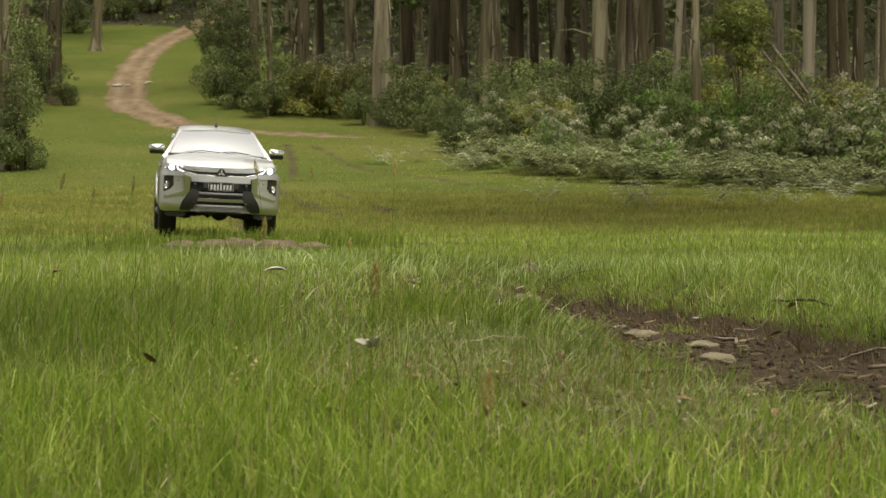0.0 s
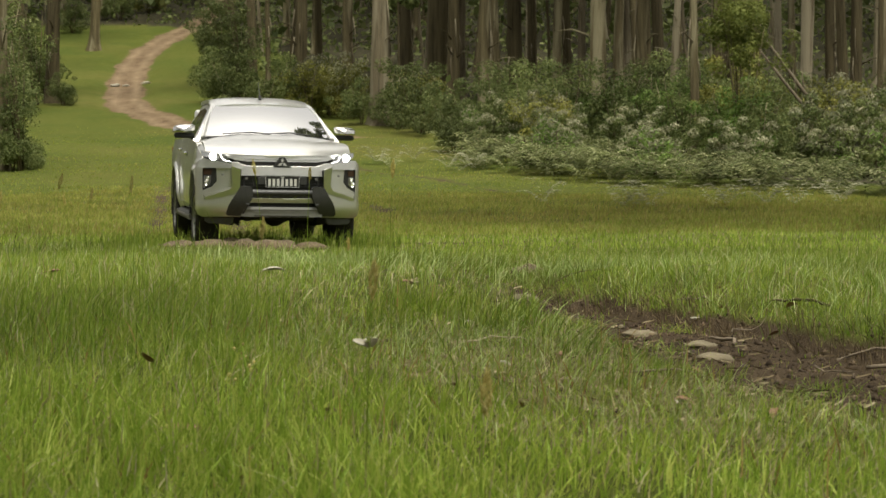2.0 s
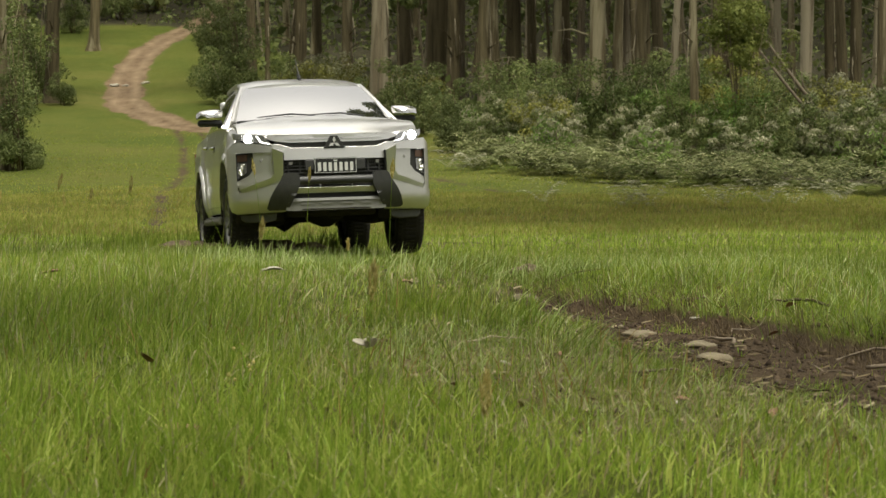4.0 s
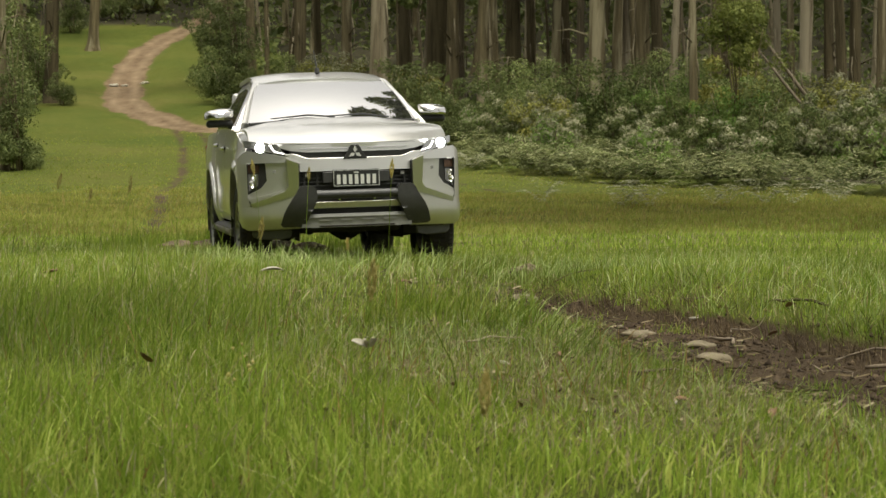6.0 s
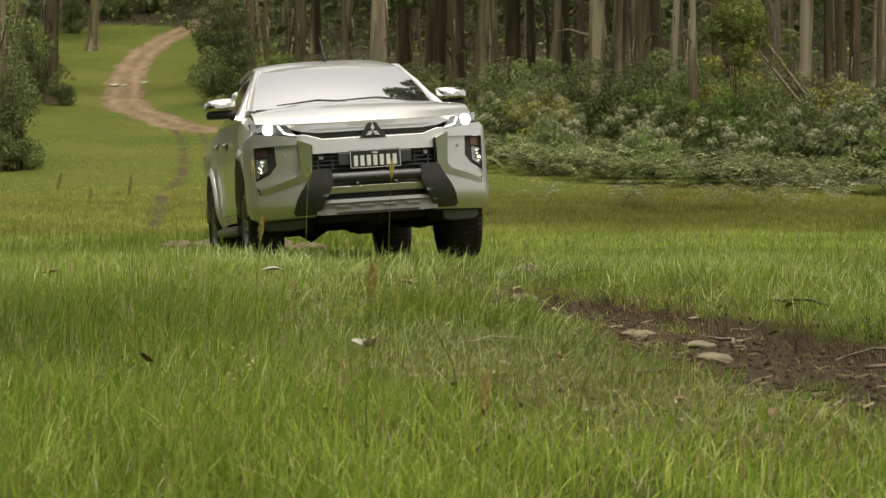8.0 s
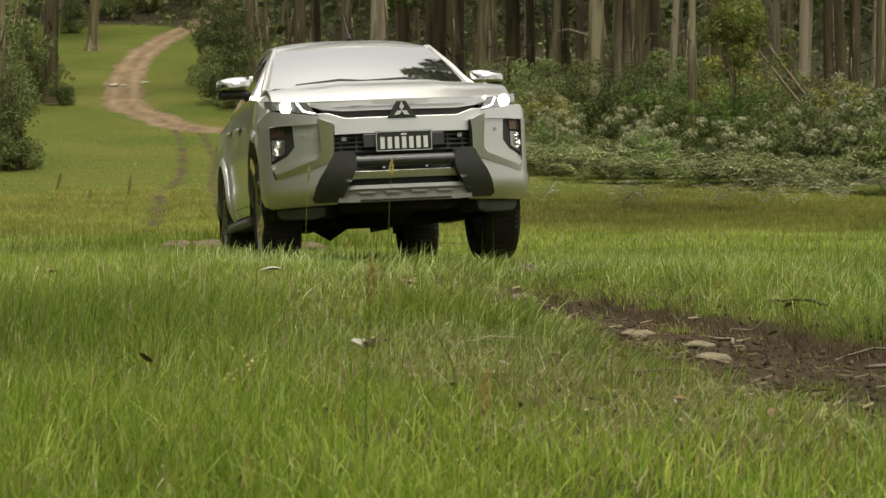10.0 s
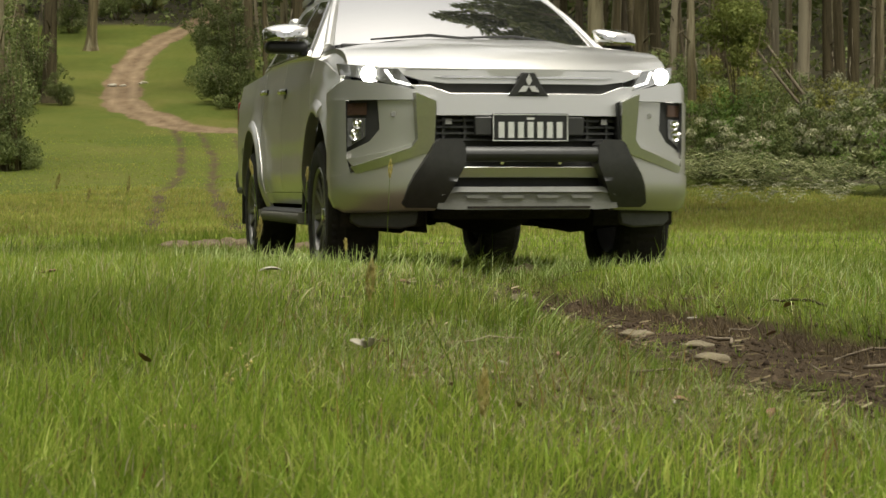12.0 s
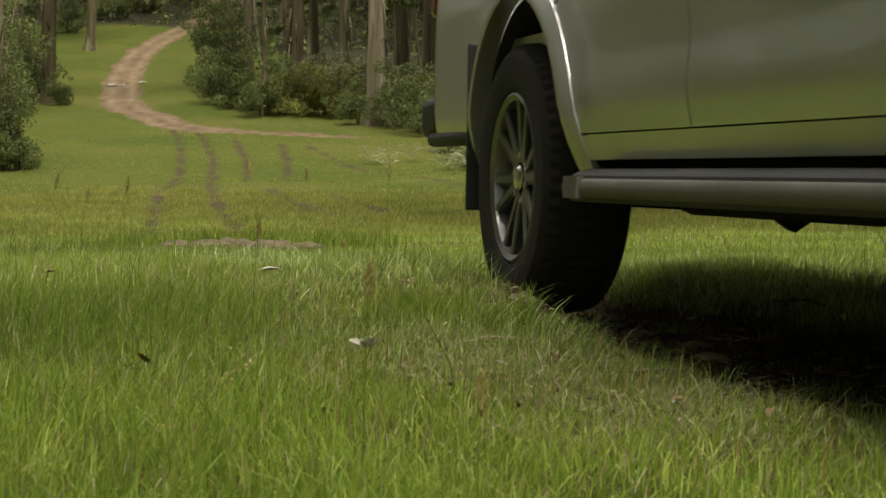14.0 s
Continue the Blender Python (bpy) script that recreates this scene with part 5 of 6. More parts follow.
def make_truck():
    t = new("pickup_truck")
    tagged(t, "silver-white double-cab pickup truck with headlights on, mud on its tyres", "pickup truck")
    # dark core behind the panel gaps, wheel wells left free
    core = [block(-0.95, 1.0, -0.78, 0.78, 0.46, 1.22), block(-2.6, -1.98, -0.74, 0.74, 0.62, 0.80), block(1.0, 2.02, -0.50, 0.50, 0.50, 1.02)]
    tpart("inner_body", merge(core), UNDER, t, "dark inner bodywork")
    for s in (-1, 1):
        tpart("front_fender", side_panel(1.055, 2.02, 0.455, belt, s), PAINT, t, angle=40)
        tpart("sill", side_panel(-0.945, 1.045, 0.436, 0.500, s, 4), PAINT, t, angle=40)
        def crown_edge(x, v):
            k = min(1.0, (x - 1.10) / 0.90)
            z1 = 1.303 - 0.150 * k ** 1.5 - 0.068 * k ** 9 - 0.080 * (1 - k) + 0.033 * k - 0.014
            y0, z0 = flank(x, belt(x)) - 0.002, belt(x) - 0.004
            return (x, s * (y0 + (0.775 - y0) * v), z0 + (max(z1, z0) - z0) * math.sin(v * math.pi / 2))
        tpart("fender_top", grid(crown_edge, np.linspace(1.06, 1.95, 24), np.linspace(0, 1, 7), (0, 0, -0.012)), PAINT, t, angle=60)
        fd = tpart("front_door", side_panel(-0.145, 1.045, 0.504, belt, s), PAINT, t, angle=40)
        rd = tpart("rear_door", side_panel(-1.075, -0.155, 0.504, belt, s), PAINT, t, angle=40)
        tpart("tray_side", side_panel(-2.74, -1.09, 0.50, belt, s), PAINT, t, angle=40)
        for door, hx, hz in ((fd, -0.03, 1.085), (rd, -0.95, 1.125)):
            y = flank(hx, hz)
            cup = lathe([(0.0005, 0.004), (0.035, 0.003), (0.045, -0.004)], 20)
            bmesh.ops.scale(cup, verts=cup.verts[:], vec=(1.2, s, 0.8))
            bmesh.ops.translate(cup, verts=cup.verts[:], vec=(hx + 0.01, s * y, hz - 0.01))
            tpart("handle_cup", cup, GREY_PLASTIC, door)
            hb = grid(lambda u, v: (hx + u * 0.105, s * (y + 0.028 * (1 - u ** 4) + 0.012 * math.cos(v)), hz + 0.016 * math.sin(v)), np.linspace(-1, 1, 13), np.linspace(0, math.tau, 11))
            tpart("door_handle", hb, CHROME, door, "chrome door handle")
        # wheel-arch liners
        for ax, az, r in AXLES:
            ln = grid(lambda u, v: (ax + (r - 0.01) * math.cos(u), s * v, az + (r - 0.01) * math.sin(u)), np.linspace(-0.15, math.pi + 0.15, 25), (0.42, 0.84))
            tpart("arch_liner", ln, UNDER, t, "black wheel-arch liner")
            cap = bmesh.new()
            cap.faces.new([cap.verts.new((ax + (r + 0.03) * math.cos(u), s * 0.42, az + (r + 0.03) * math.sin(u))) for u in np.linspace(-0.2, math.pi + 0.2, 25)])
            tpart("arch_wall", cap, UNDER, t)
        # rounded flare round each arch
        for ax, az, r in AXLES:
            def flare(u, v, ax=ax, az=az, r=r):
                rr = r - 0.006 + 0.065 * v
                x, z = ax + rr * math.cos(u), az + rr * math.sin(u)
                return (x, s * (flank(x, z) + 0.003 + 0.010 * math.sin(math.pi * min(1, 0.25 + 0.8 * v))), z)
            us = np.linspace(-0.05, math.pi * 0.62, 22) if ax > 0 else np.linspace(-0.08, math.pi + 0.08, 31)
            us = math.pi - us if ax > 0 else us
            tpart("arch_flare", grid(flare, us, np.linspace(0, 1, 7), (0, -s * 0.02, 0)), PAINT, t, angle=60)
        # mudflaps
        for fx, z0, z1 in ((-1.975, 0.285, 0.80), (0.985, 0.36, 0.62)):
            tpart("mudflap", block(fx - 0.012, fx + 0.012, s * 0.62, s * 0.885, z0, z1), PLASTIC, t, "black rubber mudflap", bevel=0.006)
        # side step
        def board(u, v):
            zz = 0.372 + 0.012 * math.sin(v) - 0.028 * abs(math.cos(v)) * (math.sin(v) < 0)
            return (u, s * (0.815 + 0.078 * math.cos(v)), zz + (0.030 if math.sin(v) > 0 else -0.018) * abs(math.sin(v)) ** 0.5)
        st = grid(board, np.linspace(-0.86, 1.06, 20), np.linspace(0, math.tau, 17))
        step_ob = tpart("side_step", st, PLASTIC, t, "black side step with silver rim")
        edge = grid(lambda u, v: (u, s * (0.888 + 0.012 * math.cos(v)), 0.364 + 0.024 * math.sin(v)), np.linspace(-0.90, 1.10, 20), np.linspace(-math.pi / 2, math.pi / 2, 9), (0, -s * 0.03, 0))
        tpart("step_rim", edge, STEP_GREY, step_ob)
        for ex, d in ((-0.90, -1), (1.10, 1)):
            e = grid(lambda u, v: (ex - d * 0.14 + d * 0.15 * math.sin(u), s * (0.74 + 0.165 * math.cos(u * 0.25)), 0.366 + 0.028 * v), np.linspace(0, math.pi / 2, 9), (-1, 0, 1), (-d * 0.04, -s * 0.12, 0))
            tpart("step_end", e, STEP_GREY, step_ob)
        for bx in (-0.6, 0.8):
            tpart("step_bracket", block(bx - 0.03, bx + 0.03, s * 0.45, s * 0.80, 0.35, 0.39), UNDER, step_ob)
        # door mirror
        mr = new("door_mirror")
        mr.parent = t
        capm = grid(lambda u, v: (0.70 + 0.10 * math.cos(v) * max(0.05, math.cos(u * 1.35)), s * (0.935 + 0.125 * math.sin(u * math.pi / 2)), 1.345 + (0.075 if math.sin(v) > 0 else 0.035) * math.sin(v) * max(0.15, math.cos(u * 1.2)) ** 0.5 - 0.015 * u), np.linspace(-1, 1, 15), np.linspace(-0.35, math.pi - 0.1, 15))
        tpart("mirror_cap", capm, CHROME, mr, "chrome mirror cap")
        tpart("mirror_housing", block(0.62, 0.755, s * 0.815, s * 1.045, 1.262, 1.325), PLASTIC, mr, bevel=0.025)
        tpart("mirror_foot", block(0.66, 0.74, s * 0.74, s * 0.86, 1.245, 1.285), PLASTIC, mr, bevel=0.012)
        # lamps and nose panels
        tpart("upper_bumper", front([(0.897, 0.985), (0.868, 1.018), (0.835, 1.040), (0.70, 1.02), (0.525, 0.985), (0.452, 0.945), (0.452, 0.93), (0.505, 0.937), (0.838, 0.940), (0.899, 0.94)], 0.005, 0.06, -0.10, s), PAINT, t)
        tpart("bumper_corner", front([(0.838, 0.941), (0.899, 0.941), (0.899, 0.562), (0.815, 0.585), (0.835, 0.66)], 0.002, 0.06, 0.02, s), PAINT, t)
        tpart("fog_pocket", front([(0.698, 0.938), (0.505, 0.936), (0.512, 0.735), (0.69, 0.675), (0.836, 0.64), (0.836, 0.69), (0.735, 0.742), (0.690, 0.80)], -0.028, 0.04, 0.0, s), PAINT, t)
        tpart("pocket_lip", front([(0.81, 0.622), (0.835, 0.66), (0.69, 0.690), (0.535, 0.735), (0.525, 0.705)], 0.004, 0.05, 0.0, s), PAINT, t)
        fog = tpart("fog_lamp", front([(0.838, 0.938), (0.698, 0.936), (0.690, 0.80), (0.735, 0.742), (0.838, 0.692)], -0.040, 0.03, 0.0, s), PLASTIC, t, "black lamp cluster with amber indicator")
        tpart("indicator", front([(0.826, 0.925), (0.745, 0.925), (0.745, 0.868), (0.826, 0.868)], -0.030, 0.02, 0.0, s), AMBER, fog)
        lens = tpart("fog_lens", front([(0.826, 0.855), (0.750, 0.855), (0.752, 0.765), (0.826, 0.715)], -0.032, 0.02, 0.0, s), LENS, fog)
        for q, (cy, cz, cr) in enumerate(((0.79, 0.825, 0.022), (0.80, 0.775, 0.026))):
            bowl = lathe([(0.0005, 0.012), (cr * 0.6, 0.004), (cr, 0.012), (cr, 0.0)], 14)
            bmesh.ops.rotate(bowl, verts=bowl.verts[:], matrix=Matrix.Rotation(radians(-90), 3, "Z"))
            bmesh.ops.translate(bowl, verts=bowl.verts[:], vec=(nose(cy) - 0.026, s * cy, cz))
            tpart("reflector", bowl, CHROME, lens)
        tpart("chrome_trim", front([(0.545, 0.968), (0.452, 0.928), (0.456, 0.725), (0.486, 0.688), (0.80, 0.590), (0.822, 0.622), (0.560, 0.712), (0.532, 0.750)], 0.038, 0.07, 0.10, s), TRIM, t, "satin chrome trim blade", bevel=0.012)
        tpart("trim_backing", front([(0.46, 0.935), (0.440, 0.925), (0.445, 0.715), (0.475, 0.69)], 0.006, 0.05, 0.0, s), PLASTIC, t)
        tpart("lower_bumper", front([(0.8985, 0.575), (0.80, 0.599), (0.486, 0.686), (0.44, 0.660), (0.40, 0.50), (0.44, 0.415), (0.83, 0.405), (0.875, 0.43), (0.895, 0.48)], 0.020, 0.07, 0.0, s, None, 5.0, 0.535), PAINT, t, angle=60)
        sensor = lathe([(0.0005, 0.004), (0.012, 0.004), (0.014, 0.0)], 14)
        bmesh.ops.rotate(sensor, verts=sensor.verts[:], matrix=Matrix.Rotation(radians(-90), 3, "Z"))
        bmesh.ops.translate(sensor, verts=sensor.verts[:], vec=(nose(0.63) - 0.027, s * 0.63, 0.87))
        tpart("parking_sensor", sensor, SKID, t)
        # headlamp, swept back
        swept = lambda y: nose(y) - 0.10 * step(0.62, 0.85, abs(y))
        hl = tpart("headlight", front([(0.845, 1.125), (0.835, 1.068), (0.70, 1.033), (0.53, 0.988), (0.60, 1.084), (0.72, 1.100)], 0.010, 0.05, -0.22, s, swept), LENS, t, "swept-back headlight, lit")
        lamp = lathe([(0.0005, 0.020), (0.026, 0.016), (0.040, 0.0)], 20)
        bmesh.ops.rotate(lamp, verts=lamp.verts[:], matrix=Matrix.Rotation(radians(-90), 3, "Z"))
        bmesh.ops.translate(lamp, verts=lamp.verts[:], vec=(swept(0.72) - 0.052, s * 0.725, 1.064))
        tpart("headlamp", lamp, BEAM, hl, "glowing projector lamp")
        tpart("daylight_strip", front([(0.664, 1.082), (0.652, 1.084), (0.622, 1.034), (0.548, 1.012), (0.546, 1.003), (0.628, 1.025)], 0.016, 0.02, -0.22, s, swept), DAYLAMP, hl, "white light strip")
        tpart("chrome_brow", front([(0.535, 0.988), (0.70, 1.034), (0.70, 1.030), (0.515, 0.975)], 0.000, 0.02, -0.2, s), CHROME, hl)
        # bull-bar upright
        tpart("bar_upright", front([(0.465, 0.728), (0.44, 0.750), (0.345, 0.748), (0.322, 0.725), (0.320, 0.635), (0.345, 0.585), (0.410, 0.450), (0.435, 0.428), (0.575, 0.428), (0.598, 0.450), (0.575, 0.535), (0.548, 0.590), (0.485, 0.685)], 0.085, 0.12, 0.0, s, None, 1.6, 0.66), GREY_PLASTIC, t, "dark grey bumper-bar upright", bevel=0.04)
        tpart("bumper_flap", front([(0.80, 0.405), (0.50, 0.410), (0.51, 0.345), (0.58, 0.328), (0.76, 0.335), (0.80, 0.36)], -0.12, 0.05, 0.0, s), MID_GREY, t, bevel=0.01)
        # cab side
        fr = [(1.04, 1.215), (0.97, 1.285), (0.34, 1.655), (0.0, 1.70), (-0.6, 1.705), (-0.98, 1.66), (-1.26, 1.265), (-0.9, 1.28), (0.0, 1.262)]
        lean_y = lambda z: 0.828 - (z - 1.25) * 0.58

        def upright(poly, out, thick):
            bm = bmesh.new()
            bm.faces.new([bm.verts.new((x, s * (lean_y(z) + out), z)) for x, z in poly])
            bmesh.ops.triangulate(bm, faces=bm.faces[:])
            rim(bm, (0, -s * thick, 0))
            return bm
        tpart("cab_side", upright(fr, 0.0, 0.05), PAINT, t, bevel=0.008)
        tpart("front_window", upright([(0.86, 1.268), (0.34, 1.585), (-0.10, 1.62), (-0.12, 1.285)], 0.006, 0.02), TINTED, t, "dark side window")
        tpart("rear_window", upright([(-0.20, 1.290), (-0.19, 1.620), (-0.70, 1.60), (-0.98, 1.40), (-0.98, 1.305)], 0.006, 0.02), TINTED, t, "dark side window")
        tpart("window_trim", upright([(0.93, 1.235), (0.90, 1.262), (-0.12, 1.282), (-1.05, 1.300), (-1.08, 1.283), (0.0, 1.265)], 0.010, 0.02), CHROME, t)
        tpart("tail_light", block(-2.765, -2.66, s * 0.72, s * 0.832, 0.94, 1.15), RED, t, "red tail light", bevel=0.02)
        rail = bmesh.new()
        tube(rail, [(-2.4, s * 0.42, 0.62), (-1.6, s * 0.42, 0.66), (-0.9, s * 0.42, 0.48), (1.0, s * 0.42, 0.46), (1.7, s * 0.42, 0.52)], [0.06] * 5, 8)
        tpart("chassis_rail", rail, UNDER, t)
        arm = bmesh.new()
        tube(arm, [(1.3, s * 0.25, 0.37), (1.5, s * 0.45, 0.34), (1.5, s * 0.70, 0.36)], [0.045, 0.05, 0.04], 8)
        tpart("suspension_arm", arm, UNDER, t)
        leaf = bmesh.new()
        tube(leaf, [(-0.85, s * 0.55, 0.52), (-1.5, s * 0.55, 0.42), (-2.2, s * 0.55, 0.56)], [0.03, 0.045, 0.03], 6)
        tpart("leaf_spring", leaf, UNDER, t)

    # bonnet
    def bonnet(v, y):
        x1 = min(nose(y) - 0.035, 2.335 - 0.30 * (abs(y) / 0.75) ** 2)
        x = 1.10 + (x1 - 1.10) * v
        k = v
        z = 1.303 - 0.150 * k ** 1.5 - 0.068 * k ** 9
        z += 0.012 * float(step(0.44, 0.34, abs(y))) * (1 - k ** 4) - 0.085 * (abs(y) / 0.80) ** 4 * (1 - k) + 0.035 * (abs(y) / 0.80) ** 3 * k
        return (x, y, z)
    tpart("bonnet", grid(bonnet, np.linspace(0, 1, 22), np.linspace(-0.80, 0.80, 35), (0, 0, -0.035)), PAINT, t, angle=50)
    tpart("cowl", block(1.0, 1.16, -0.70, 0.70, 1.22, 1.285), PLASTIC, t, bevel=0.01)
    # windscreen and roof

    def screen(v, u):
        hw = 0.715 + (0.575 - 0.715) * v
        bow = 1 - u * u
        return (1.02 + (0.34 - 1.02) * v + 0.13 * bow * (1 - 0.45 * v), u * hw, 1.285 + (1.645 - 1.285) * v + 0.020 * bow + 0.02 * math.sin(v * math.pi))
    tpart("windscreen", grid(screen, np.linspace(0, 1, 14), np.linspace(-1, 1, 21)), SCREEN, t, "windscreen mirroring pale sky and tree tops")
    tpart("screen_surround", grid(lambda v, u: tuple(np.array(screen(v, u * 1.035)) + np.array((-0.012, 0, -0.006))), np.linspace(-0.04, 1.04, 14), np.linspace(-1, 1, 15)), PLASTIC, t)

    def roof(v, u):
        x = 0.36 - 1.36 * v
        z = 1.665 + 0.10 * math.sin(min(1, v * 1.9 + 0.05) * math.pi / 2) - 0.06 * max(0, v - 0.6) ** 1.5
        x += 0.07 * (1 - u * u) * (1 - v)
        hw = 0.60 - 0.03 * (1 - v)
        return (x, u * hw, z - 0.040 * abs(u) ** 3.5)
    tpart("roof", grid(roof, np.linspace(0, 1, 18), np.linspace(-1, 1, 23), (0, 0, -0.04)), PAINT, t, angle=60)
    for s in (-1, 1):
        a = bmesh.new()
        tube(a, [(1.03, s * 0.745, 1.262), (0.70, s * 0.668, 1.452), (0.33, s * 0.580, 1.635), (0.0, s * 0.575, 1.675)], [0.033, 0.031, 0.028, 0.022], 10)
        tpart("front_pillar", a, PAINT, t)
        wp = bmesh.new()
        c = [screen(0.0, 0.02 + 0.66 * (s > 0)), screen(0.055, -0.30 + 0.66 * (s > 0)), screen(0.02, -0.74 + 0.66 * (s > 0))]
        tube(wp, [Vector(p) + Vector((0.01, 0, 0.012)) for p in c], [0.007, 0.009, 0.005], 6)
        tpart("wiper", wp, PLASTIC, t, "black wiper blade")
    an = bmesh.new()
    tube(an, [(0.17, 0, 1.735), (0.155, 0, 1.775), (0.13, 0, 1.785)], [0.022, 0.018, 0.008], 8)
    tube(an, [(0.145, 0, 1.78), (-0.05, 0.0, 1.95)], [0.006, 0.004], 6)
    tpart("antenna", an, PLASTIC, t, "short black roof antenna")
    tpart("cab_back", block(-1.24, -1.16, -0.66, 0.66, 0.9, 1.62), PAINT, t, bevel=0.03)
    tpart("back_window", block(-1.25, -1.235, -0.52, 0.52, 1.30, 1.58), TINTED, t)
    # tray
    tpart("tray_floor", block(-2.70, -1.10, -0.80, 0.80, 0.76, 0.80), PAINT, t)
    tpart("tray_front", block(-1.13, -1.09, -0.82, 0.82, 0.80, 1.25), PAINT, t, bevel=0.01)
    tpart("tailgate", block(-2.765, -2.70, -0.72, 0.72, 0.70, 1.235), PAINT, t, bevel=0.015)
    tpart("rear_bumper", block(-2.84, -2.60, -0.84, 0.84, 0.52, 0.66), PLASTIC, t, "black rear bumper", bevel=0.03)
    for s in (-1, 1):
        tpart("bumper_end", block(-2.72, -2.10, s * 0.78, s * 0.845, 0.49, 0.54), PLASTIC, t, bevel=0.02)
    # middle of the nose
    tpart("grille_backing", front([(-0.50, 1.08), (0.50, 1.08), (0.50, 0.42), (-0.50, 0.42)], -0.075, 0.04), PLASTIC, t)
    tpart("grille_bar", front([(-0.60, 1.062), (-0.54, 1.078), (0.54, 1.078), (0.60, 1.062), (0.50, 1.030), (0.38, 1.015), (-0.38, 1.015), (-0.50, 1.030)], -0.022, 0.05, -0.12), PAINT, t, bevel=0.006)
    tpart("chrome_line", front([(-0.44, 1.046), (-0.40, 1.050), (0.40, 1.050), (0.44, 1.046), (0.38, 1.040), (-0.38, 1.040)], -0.014, 0.02, -0.12), CHROME, t)
    tpart("nose_panel", front([(-0.56, 1.008), (-0.47, 1.004), (-0.37, 0.968), (0.37, 0.968), (0.47, 1.004), (0.56, 1.008), (0.50, 0.965), (0.448, 0.93), (0.446, 0.862), (-0.446, 0.862), (-0.448, 0.93), (-0.50, 0.965)], 0.004, 0.06, -0.10), PAINT, t, bevel=0.008)
    for z in (0.845, 0.815, 0.785, 0.755):
        tpart("grille_slat", front([(-0.45, z), (0.45, z), (0.45, z - 0.010), (-0.45, z - 0.010)], -0.035, 0.03), GREY_PLASTIC, t)
    for y in (-0.40, -0.30, 0.30, 0.40):
        tpart("grille_post", front([(y - 0.006, 0.855), (y + 0.006, 0.855), (y + 0.006, 0.75), (y - 0.006, 0.75)], -0.038, 0.03), GREY_PLASTIC, t)
    for s in (-1, 1):
        tpart("grille_sensor", front([(s * 0.395, 0.848), (s * 0.365, 0.848), (s * 0.365, 0.822), (s * 0.395, 0.822)], -0.02, 0.03), SKID, t)
    bar = grid(lambda u, v: (nose(u) + 0.048 + 0.034 * math.cos(v), u, 0.680 + 0.036 * math.sin(v)), np.linspace(-0.36, 0.36, 17), np.linspace(0, math.tau, 17))
    tpart("bumper_bar", bar, GREY_PLASTIC, t, "dark grey tubular bumper bar")
    tpart("bar_strip", front([(-0.41, 0.622), (0.41, 0.622), (0.40, 0.570), (-0.40, 0.570)], 0.018, 0.05, 0.25), PAINT, t, bevel=0.006)
    for y in (-0.14, 0.14):
        tpart("bar_bolt", block(nose(y) + 0.02, nose(y) + 0.035, y - 0.008, y + 0.008, 0.632, 0.644), CHROME, t)
    tpart("skid_lip", front([(-0.44, 0.500), (-0.36, 0.528), (0.36, 0.528), (0.44, 0.500), (0.42, 0.490), (0.35, 0.503), (-0.35, 0.503), (-0.42, 0.490)], -0.05, 0.06, -0.35), SKID, t)
    skid = tpart("skid_plate", front([(-0.43, 0.497), (-0.34, 0.506), (0.34, 0.506), (0.43, 0.497), (0.44, 0.425), (0.34, 0.420), (-0.34, 0.420), (-0.44, 0.425)], 0.040, 0.06, 0.08), SKID, t, "silver-grey skid plate")
    for y in (-0.255, -0.085, 0.085, 0.255):
        tpart("skid_rib", front([(y - 0.055, 0.488), (y + 0.055, 0.488), (y + 0.048, 0.474), (y - 0.048, 0.474)], 0.050, 0.03, 0.08), SKID, skid)
    tpart("skid_slot", front([(-0.30, 0.436), (0.30, 0.436), (0.30, 0.426), (-0.30, 0.426)], 0.044, 0.03, 0.08), UNDER, skid)
    tpart("front_undertray", block(1.55, 2.08, -0.40, 0.40, 0.37, 0.44), UNDER, t, bevel=0.03)
    # badge: three plain lozenges on a dark mount
    badge = tpart("badge", lozenge([(-0.100, 0.955), (0.100, 0.955), (0.082, 0.975), (0.030, 1.066), (-0.030, 1.066), (-0.082, 0.975)], 2.372, 0.03), PLASTIC, t, "dark badge mount with silver lozenges", bevel=0.004)
    c, l = (0.0, 1.008), 0.050
    for a in (90, 210, 330):
        d0, d1 = Vector((math.cos(radians(a)), math.sin(radians(a)))), Vector((-math.sin(radians(a)), math.cos(radians(a))))
        q = [d0 * 0.001, d0 * l * 0.866 / 2 * 1.15 + d1 * l * 0.30, d0 * l * 1.0 * 1.15, d0 * l * 0.866 / 2 * 1.15 - d1 * l * 0.30]
        tpart("lozenge", lozenge([(c[0] + p.x, c[1] + p.y - 0.006) for p in q], 2.380, 0.008), SKID_BRIGHT, badge)
    # number plate, its writing as plain bars
    tpart("plate_bracket", block(2.372, 2.392, -0.265, 0.265, 0.768, 0.856), GREY_PLASTIC, t, bevel=0.006)
    pl = tpart("number_plate", block(2.396, 2.406, -0.186, 0.186, 0.738, 0.872), PLATE_BLACK, t, "black number plate with white border and bars", bevel=0.003)
    for y0, y1, z0, z1 in ((-0.182, 0.182, 0.864, 0.868), (-0.182, 0.182, 0.742, 0.746), (-0.182, -0.178, 0.742, 0.868), (0.178, 0.182, 0.742, 0.868), (-0.018, 0.018, 0.842, 0.853)):
        tpart("plate_line", block(2.404, 2.408, y0, y1, z0, z1), WHITE, pl)
    for k in range(7):
        y = -0.141 + k * 0.047
        tpart("plate_bar", block(2.404, 2.408, y - 0.014, y + 0.014, 0.757, 0.832), WHITE, pl)
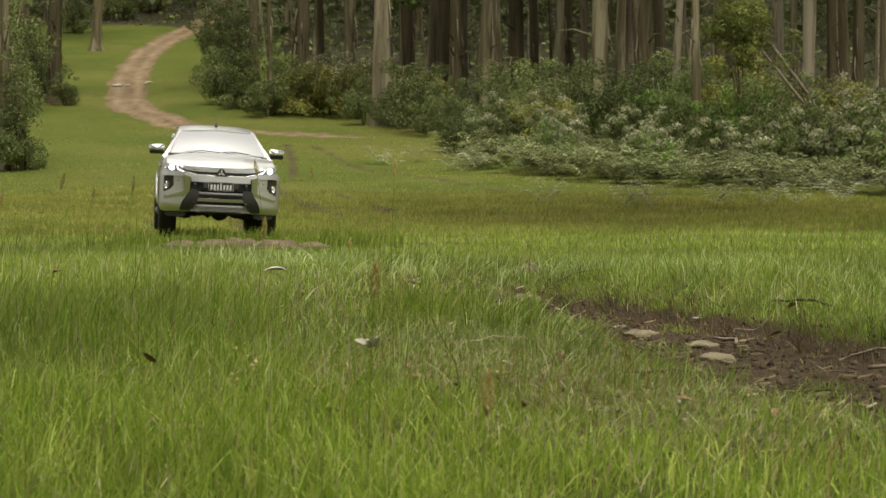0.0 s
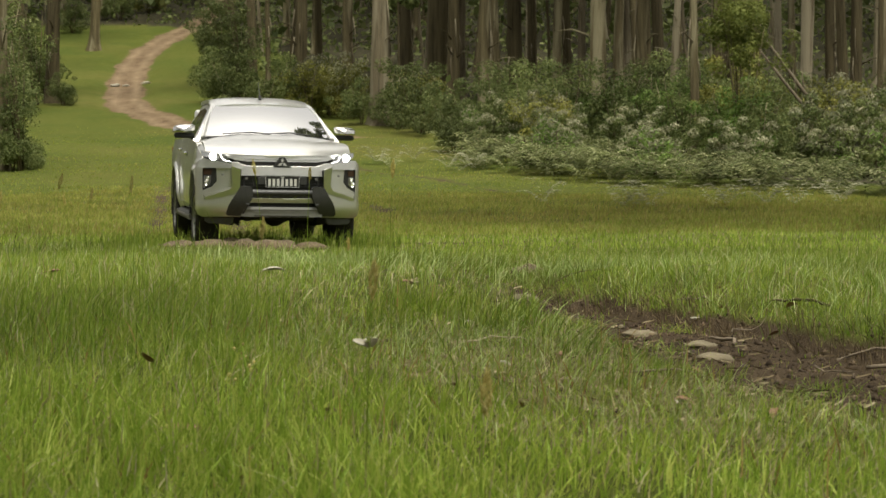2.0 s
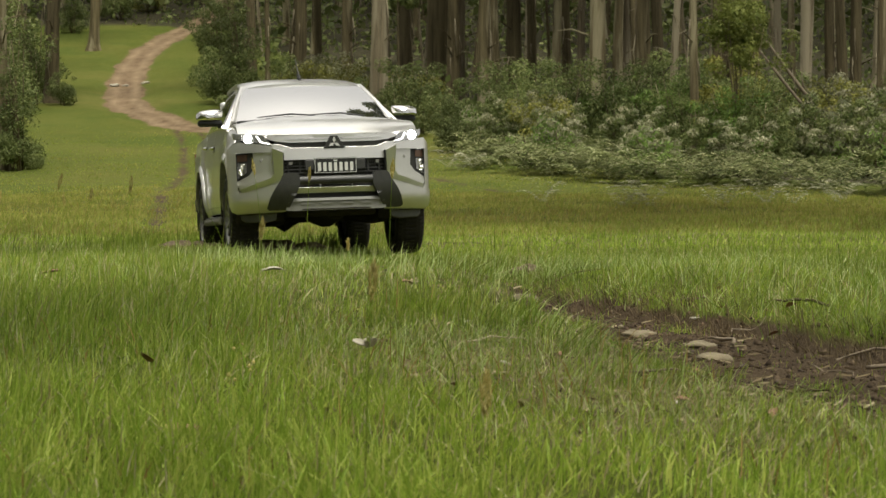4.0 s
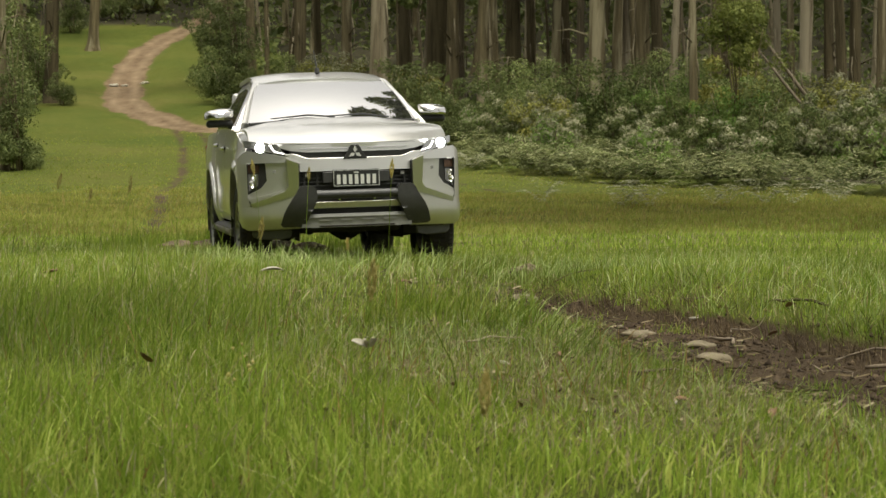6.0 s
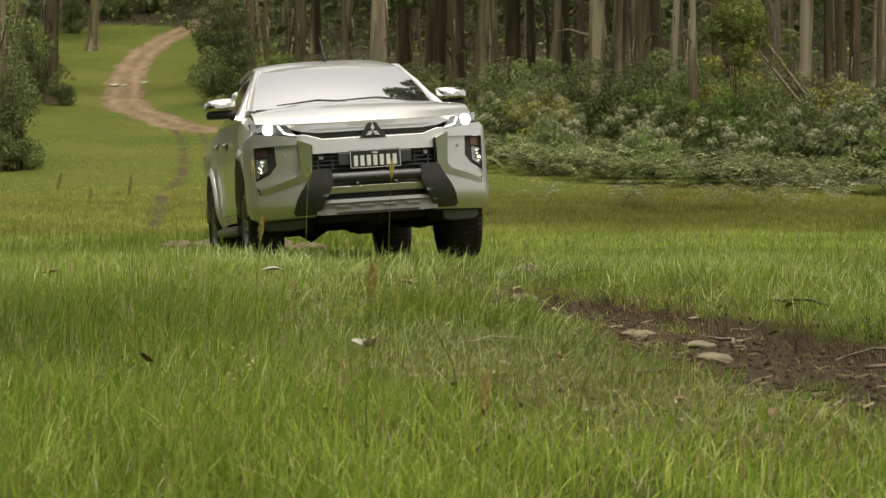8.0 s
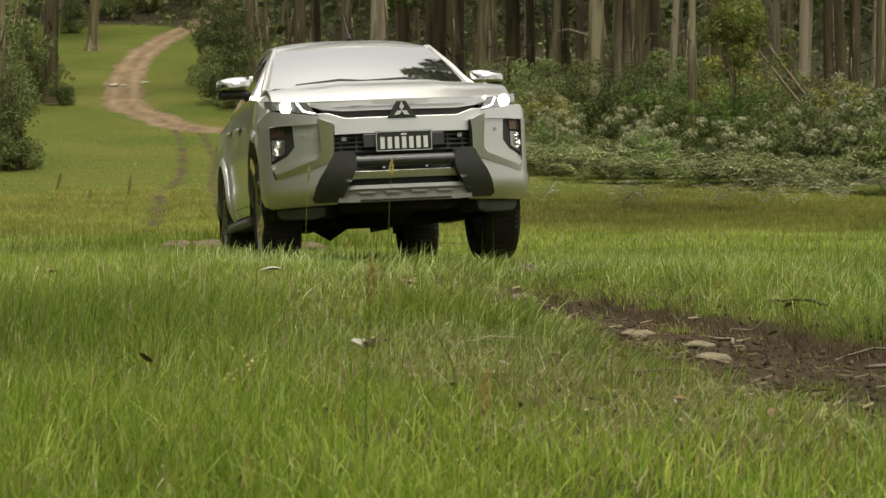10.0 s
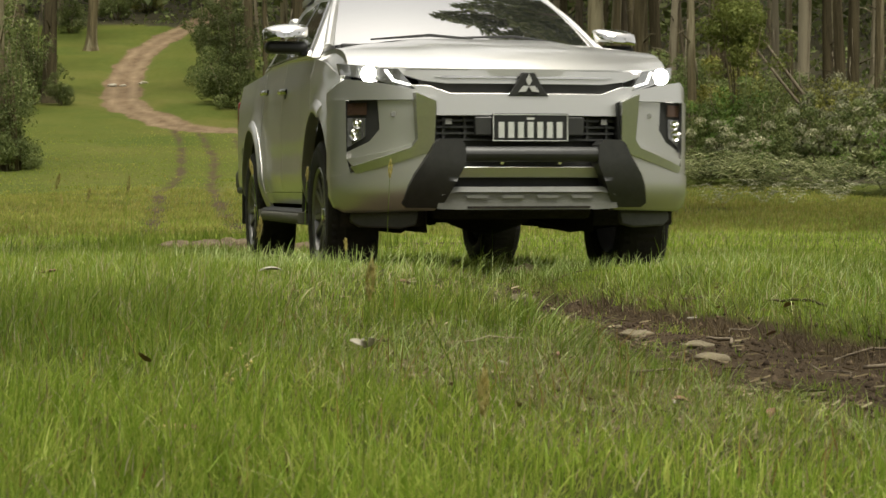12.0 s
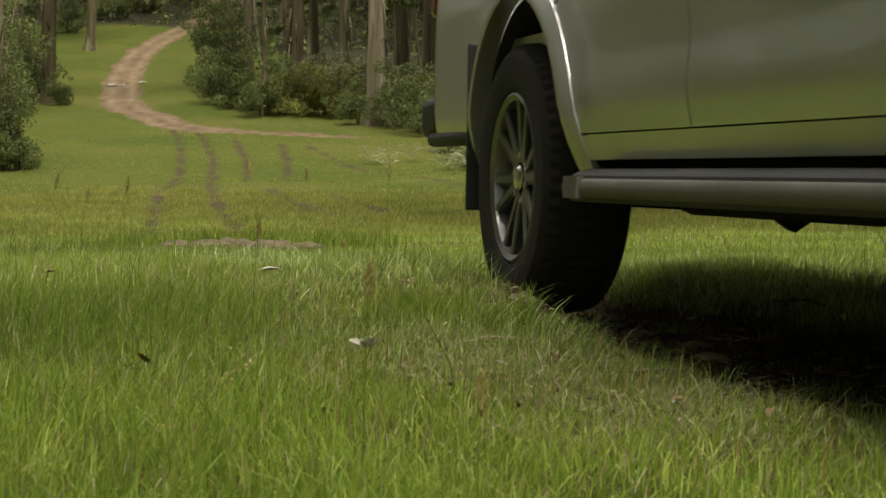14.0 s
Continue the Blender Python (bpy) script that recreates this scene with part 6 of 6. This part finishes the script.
    # running gear
    ax = bmesh.new()
    tube(ax, [(-1.5, -0.70, 0.387), (-1.5, -0.15, 0.387), (-1.5, 0.0, 0.387), (-1.5, 0.15, 0.387), (-1.5, 0.70, 0.387)], [0.05, 0.055, 0.15, 0.055, 0.05], 14)
    tpart("rear_axle", ax, UNDER, t)
    gb = bmesh.new()
    tube(gb, [(1.9, 0.05, 0.50), (1.3, 0.05, 0.42), (0.6, 0.05, 0.44), (0.1, 0.05, 0.47), (-1.4, 0.0, 0.42)], [0.16, 0.15, 0.13, 0.10, 0.04], 12)
    tpart("gearbox", gb, UNDER, t)
    tpart("fuel_tank", block(-0.85, 0.30, -0.62, -0.22, 0.30, 0.50), UNDER, t, bevel=0.04)
    tpart("cross_member", block(0.35, 0.60, -0.5, 0.5, 0.33, 0.42), UNDER, t, bevel=0.02)
    ex = bmesh.new()
    tube(ex, [(0.4, 0.38, 0.40), (-0.9, 0.40, 0.42), (-1.6, 0.52, 0.52), (-2.5, 0.55, 0.48)], [0.035, 0.09, 0.04, 0.035], 10)
    tpart("exhaust", ex, UNDER, t)
    wheels = [(make_wheel(t, x, y), x, y) for x in (1.5, -1.5) for y in (-0.75, 0.75)]
    return t, wheels


truck, WHEELS = make_truck()


# ---- what moves ----
def motions():
    rows = [
        (0, pose(-3.776, 30.752, 0.670, -2.36, 2.40, -80.29)),
        (0.5, pose(-3.404, 28.833, 0.601, -2.84, 2.53, -78.51)),
        (1, pose(-2.995, 26.591, 0.622, -3.31, -1.06, -78.47)),
        (1.5, pose(-2.674, 24.890, 0.577, -3.40, 1.89, -78.08)),
        (2, pose(-2.256, 23.036, 0.505, -0.30, 3.13, -77.98)),
        (2.5, pose(-1.784, 20.760, 0.369, -1.62, 3.56, -77.07)),
        (3, pose(-1.577, 19.817, 0.447, 2.95, -0.61, -77.57)),
        (5.5, pose(-1.193, 17.921, 0.269, 0.81, 1.81, -78.95)),
        (6, pose(-1.109, 17.465, 0.305, 2.26, 2.31, -79.14)),
        (6.5, pose(-1.043, 17.134, 0.365, 5.18, 4.06, -78.79)),
        (7, pose(-1.000, 16.760, 0.370, 7.56, 3.85, -78.66)),
        (7.5, pose(-0.987, 16.439, 0.320, 5.02, 1.38, -78.93)),
        (8, pose(-0.896, 16.045, 0.280, 3.93, -0.37, -78.79)),
        (10.5, pose(-0.594, 14.262, 0.306, 2.67, -0.93, -79.24)),
        (11, pose(-0.509, 13.803, 0.293, 3.50, -0.18, -78.57)),
        (11.5, pose(-0.391, 13.222, 0.292, 3.80, 0.82, -78.59)),
        (12, pose(-0.084, 11.383, 0.287, 0.49, 1.69, -77.88)),
        (12.5, pose(0.341, 9.484, 0.259, 0.44, 0.42, -76.42)),
        (13, pose(0.695, 7.563, 0.213, -1.79, 0.87, -79.76)),
        (13.2, pose(0.796, 6.774, 0.218, -4.10, 0.76, -79.24)),
        (13.5, pose(1.050, 5.690, 0.240, 0.30, 1.05, -77.70)),
        (13.7, pose(1.186, 5.000, 0.226, 1.00, 1.25, -77.46)),
        (14, pose(1.385, 4.230, 0.200, -0.45, 2.30, -76.80)),
    ]
    walk(truck, rows)
    # distance rolled, for the wheels
    ts = np.array([r[0] for r in rows])
    run = np.concatenate([[0], np.cumsum([(b.translation - a.translation).length for (_, a), (_, b) in zip(rows[:-1], rows[1:])])])
    for w, x, y in WHEELS:
        # the front pair is steered a little as the truck passes
        steer = (0, 0, 5, 5) if x > 0 else (0, 0, 0, 0)
        walk(w, [(k / 10, pose(x, y, 0.387, 0, math.degrees(np.interp(k / 10, ts, run) / 0.387), np.interp(k / 10, (0, 12.8, 13.3, 14), steer))) for k in range(141)])


motions()
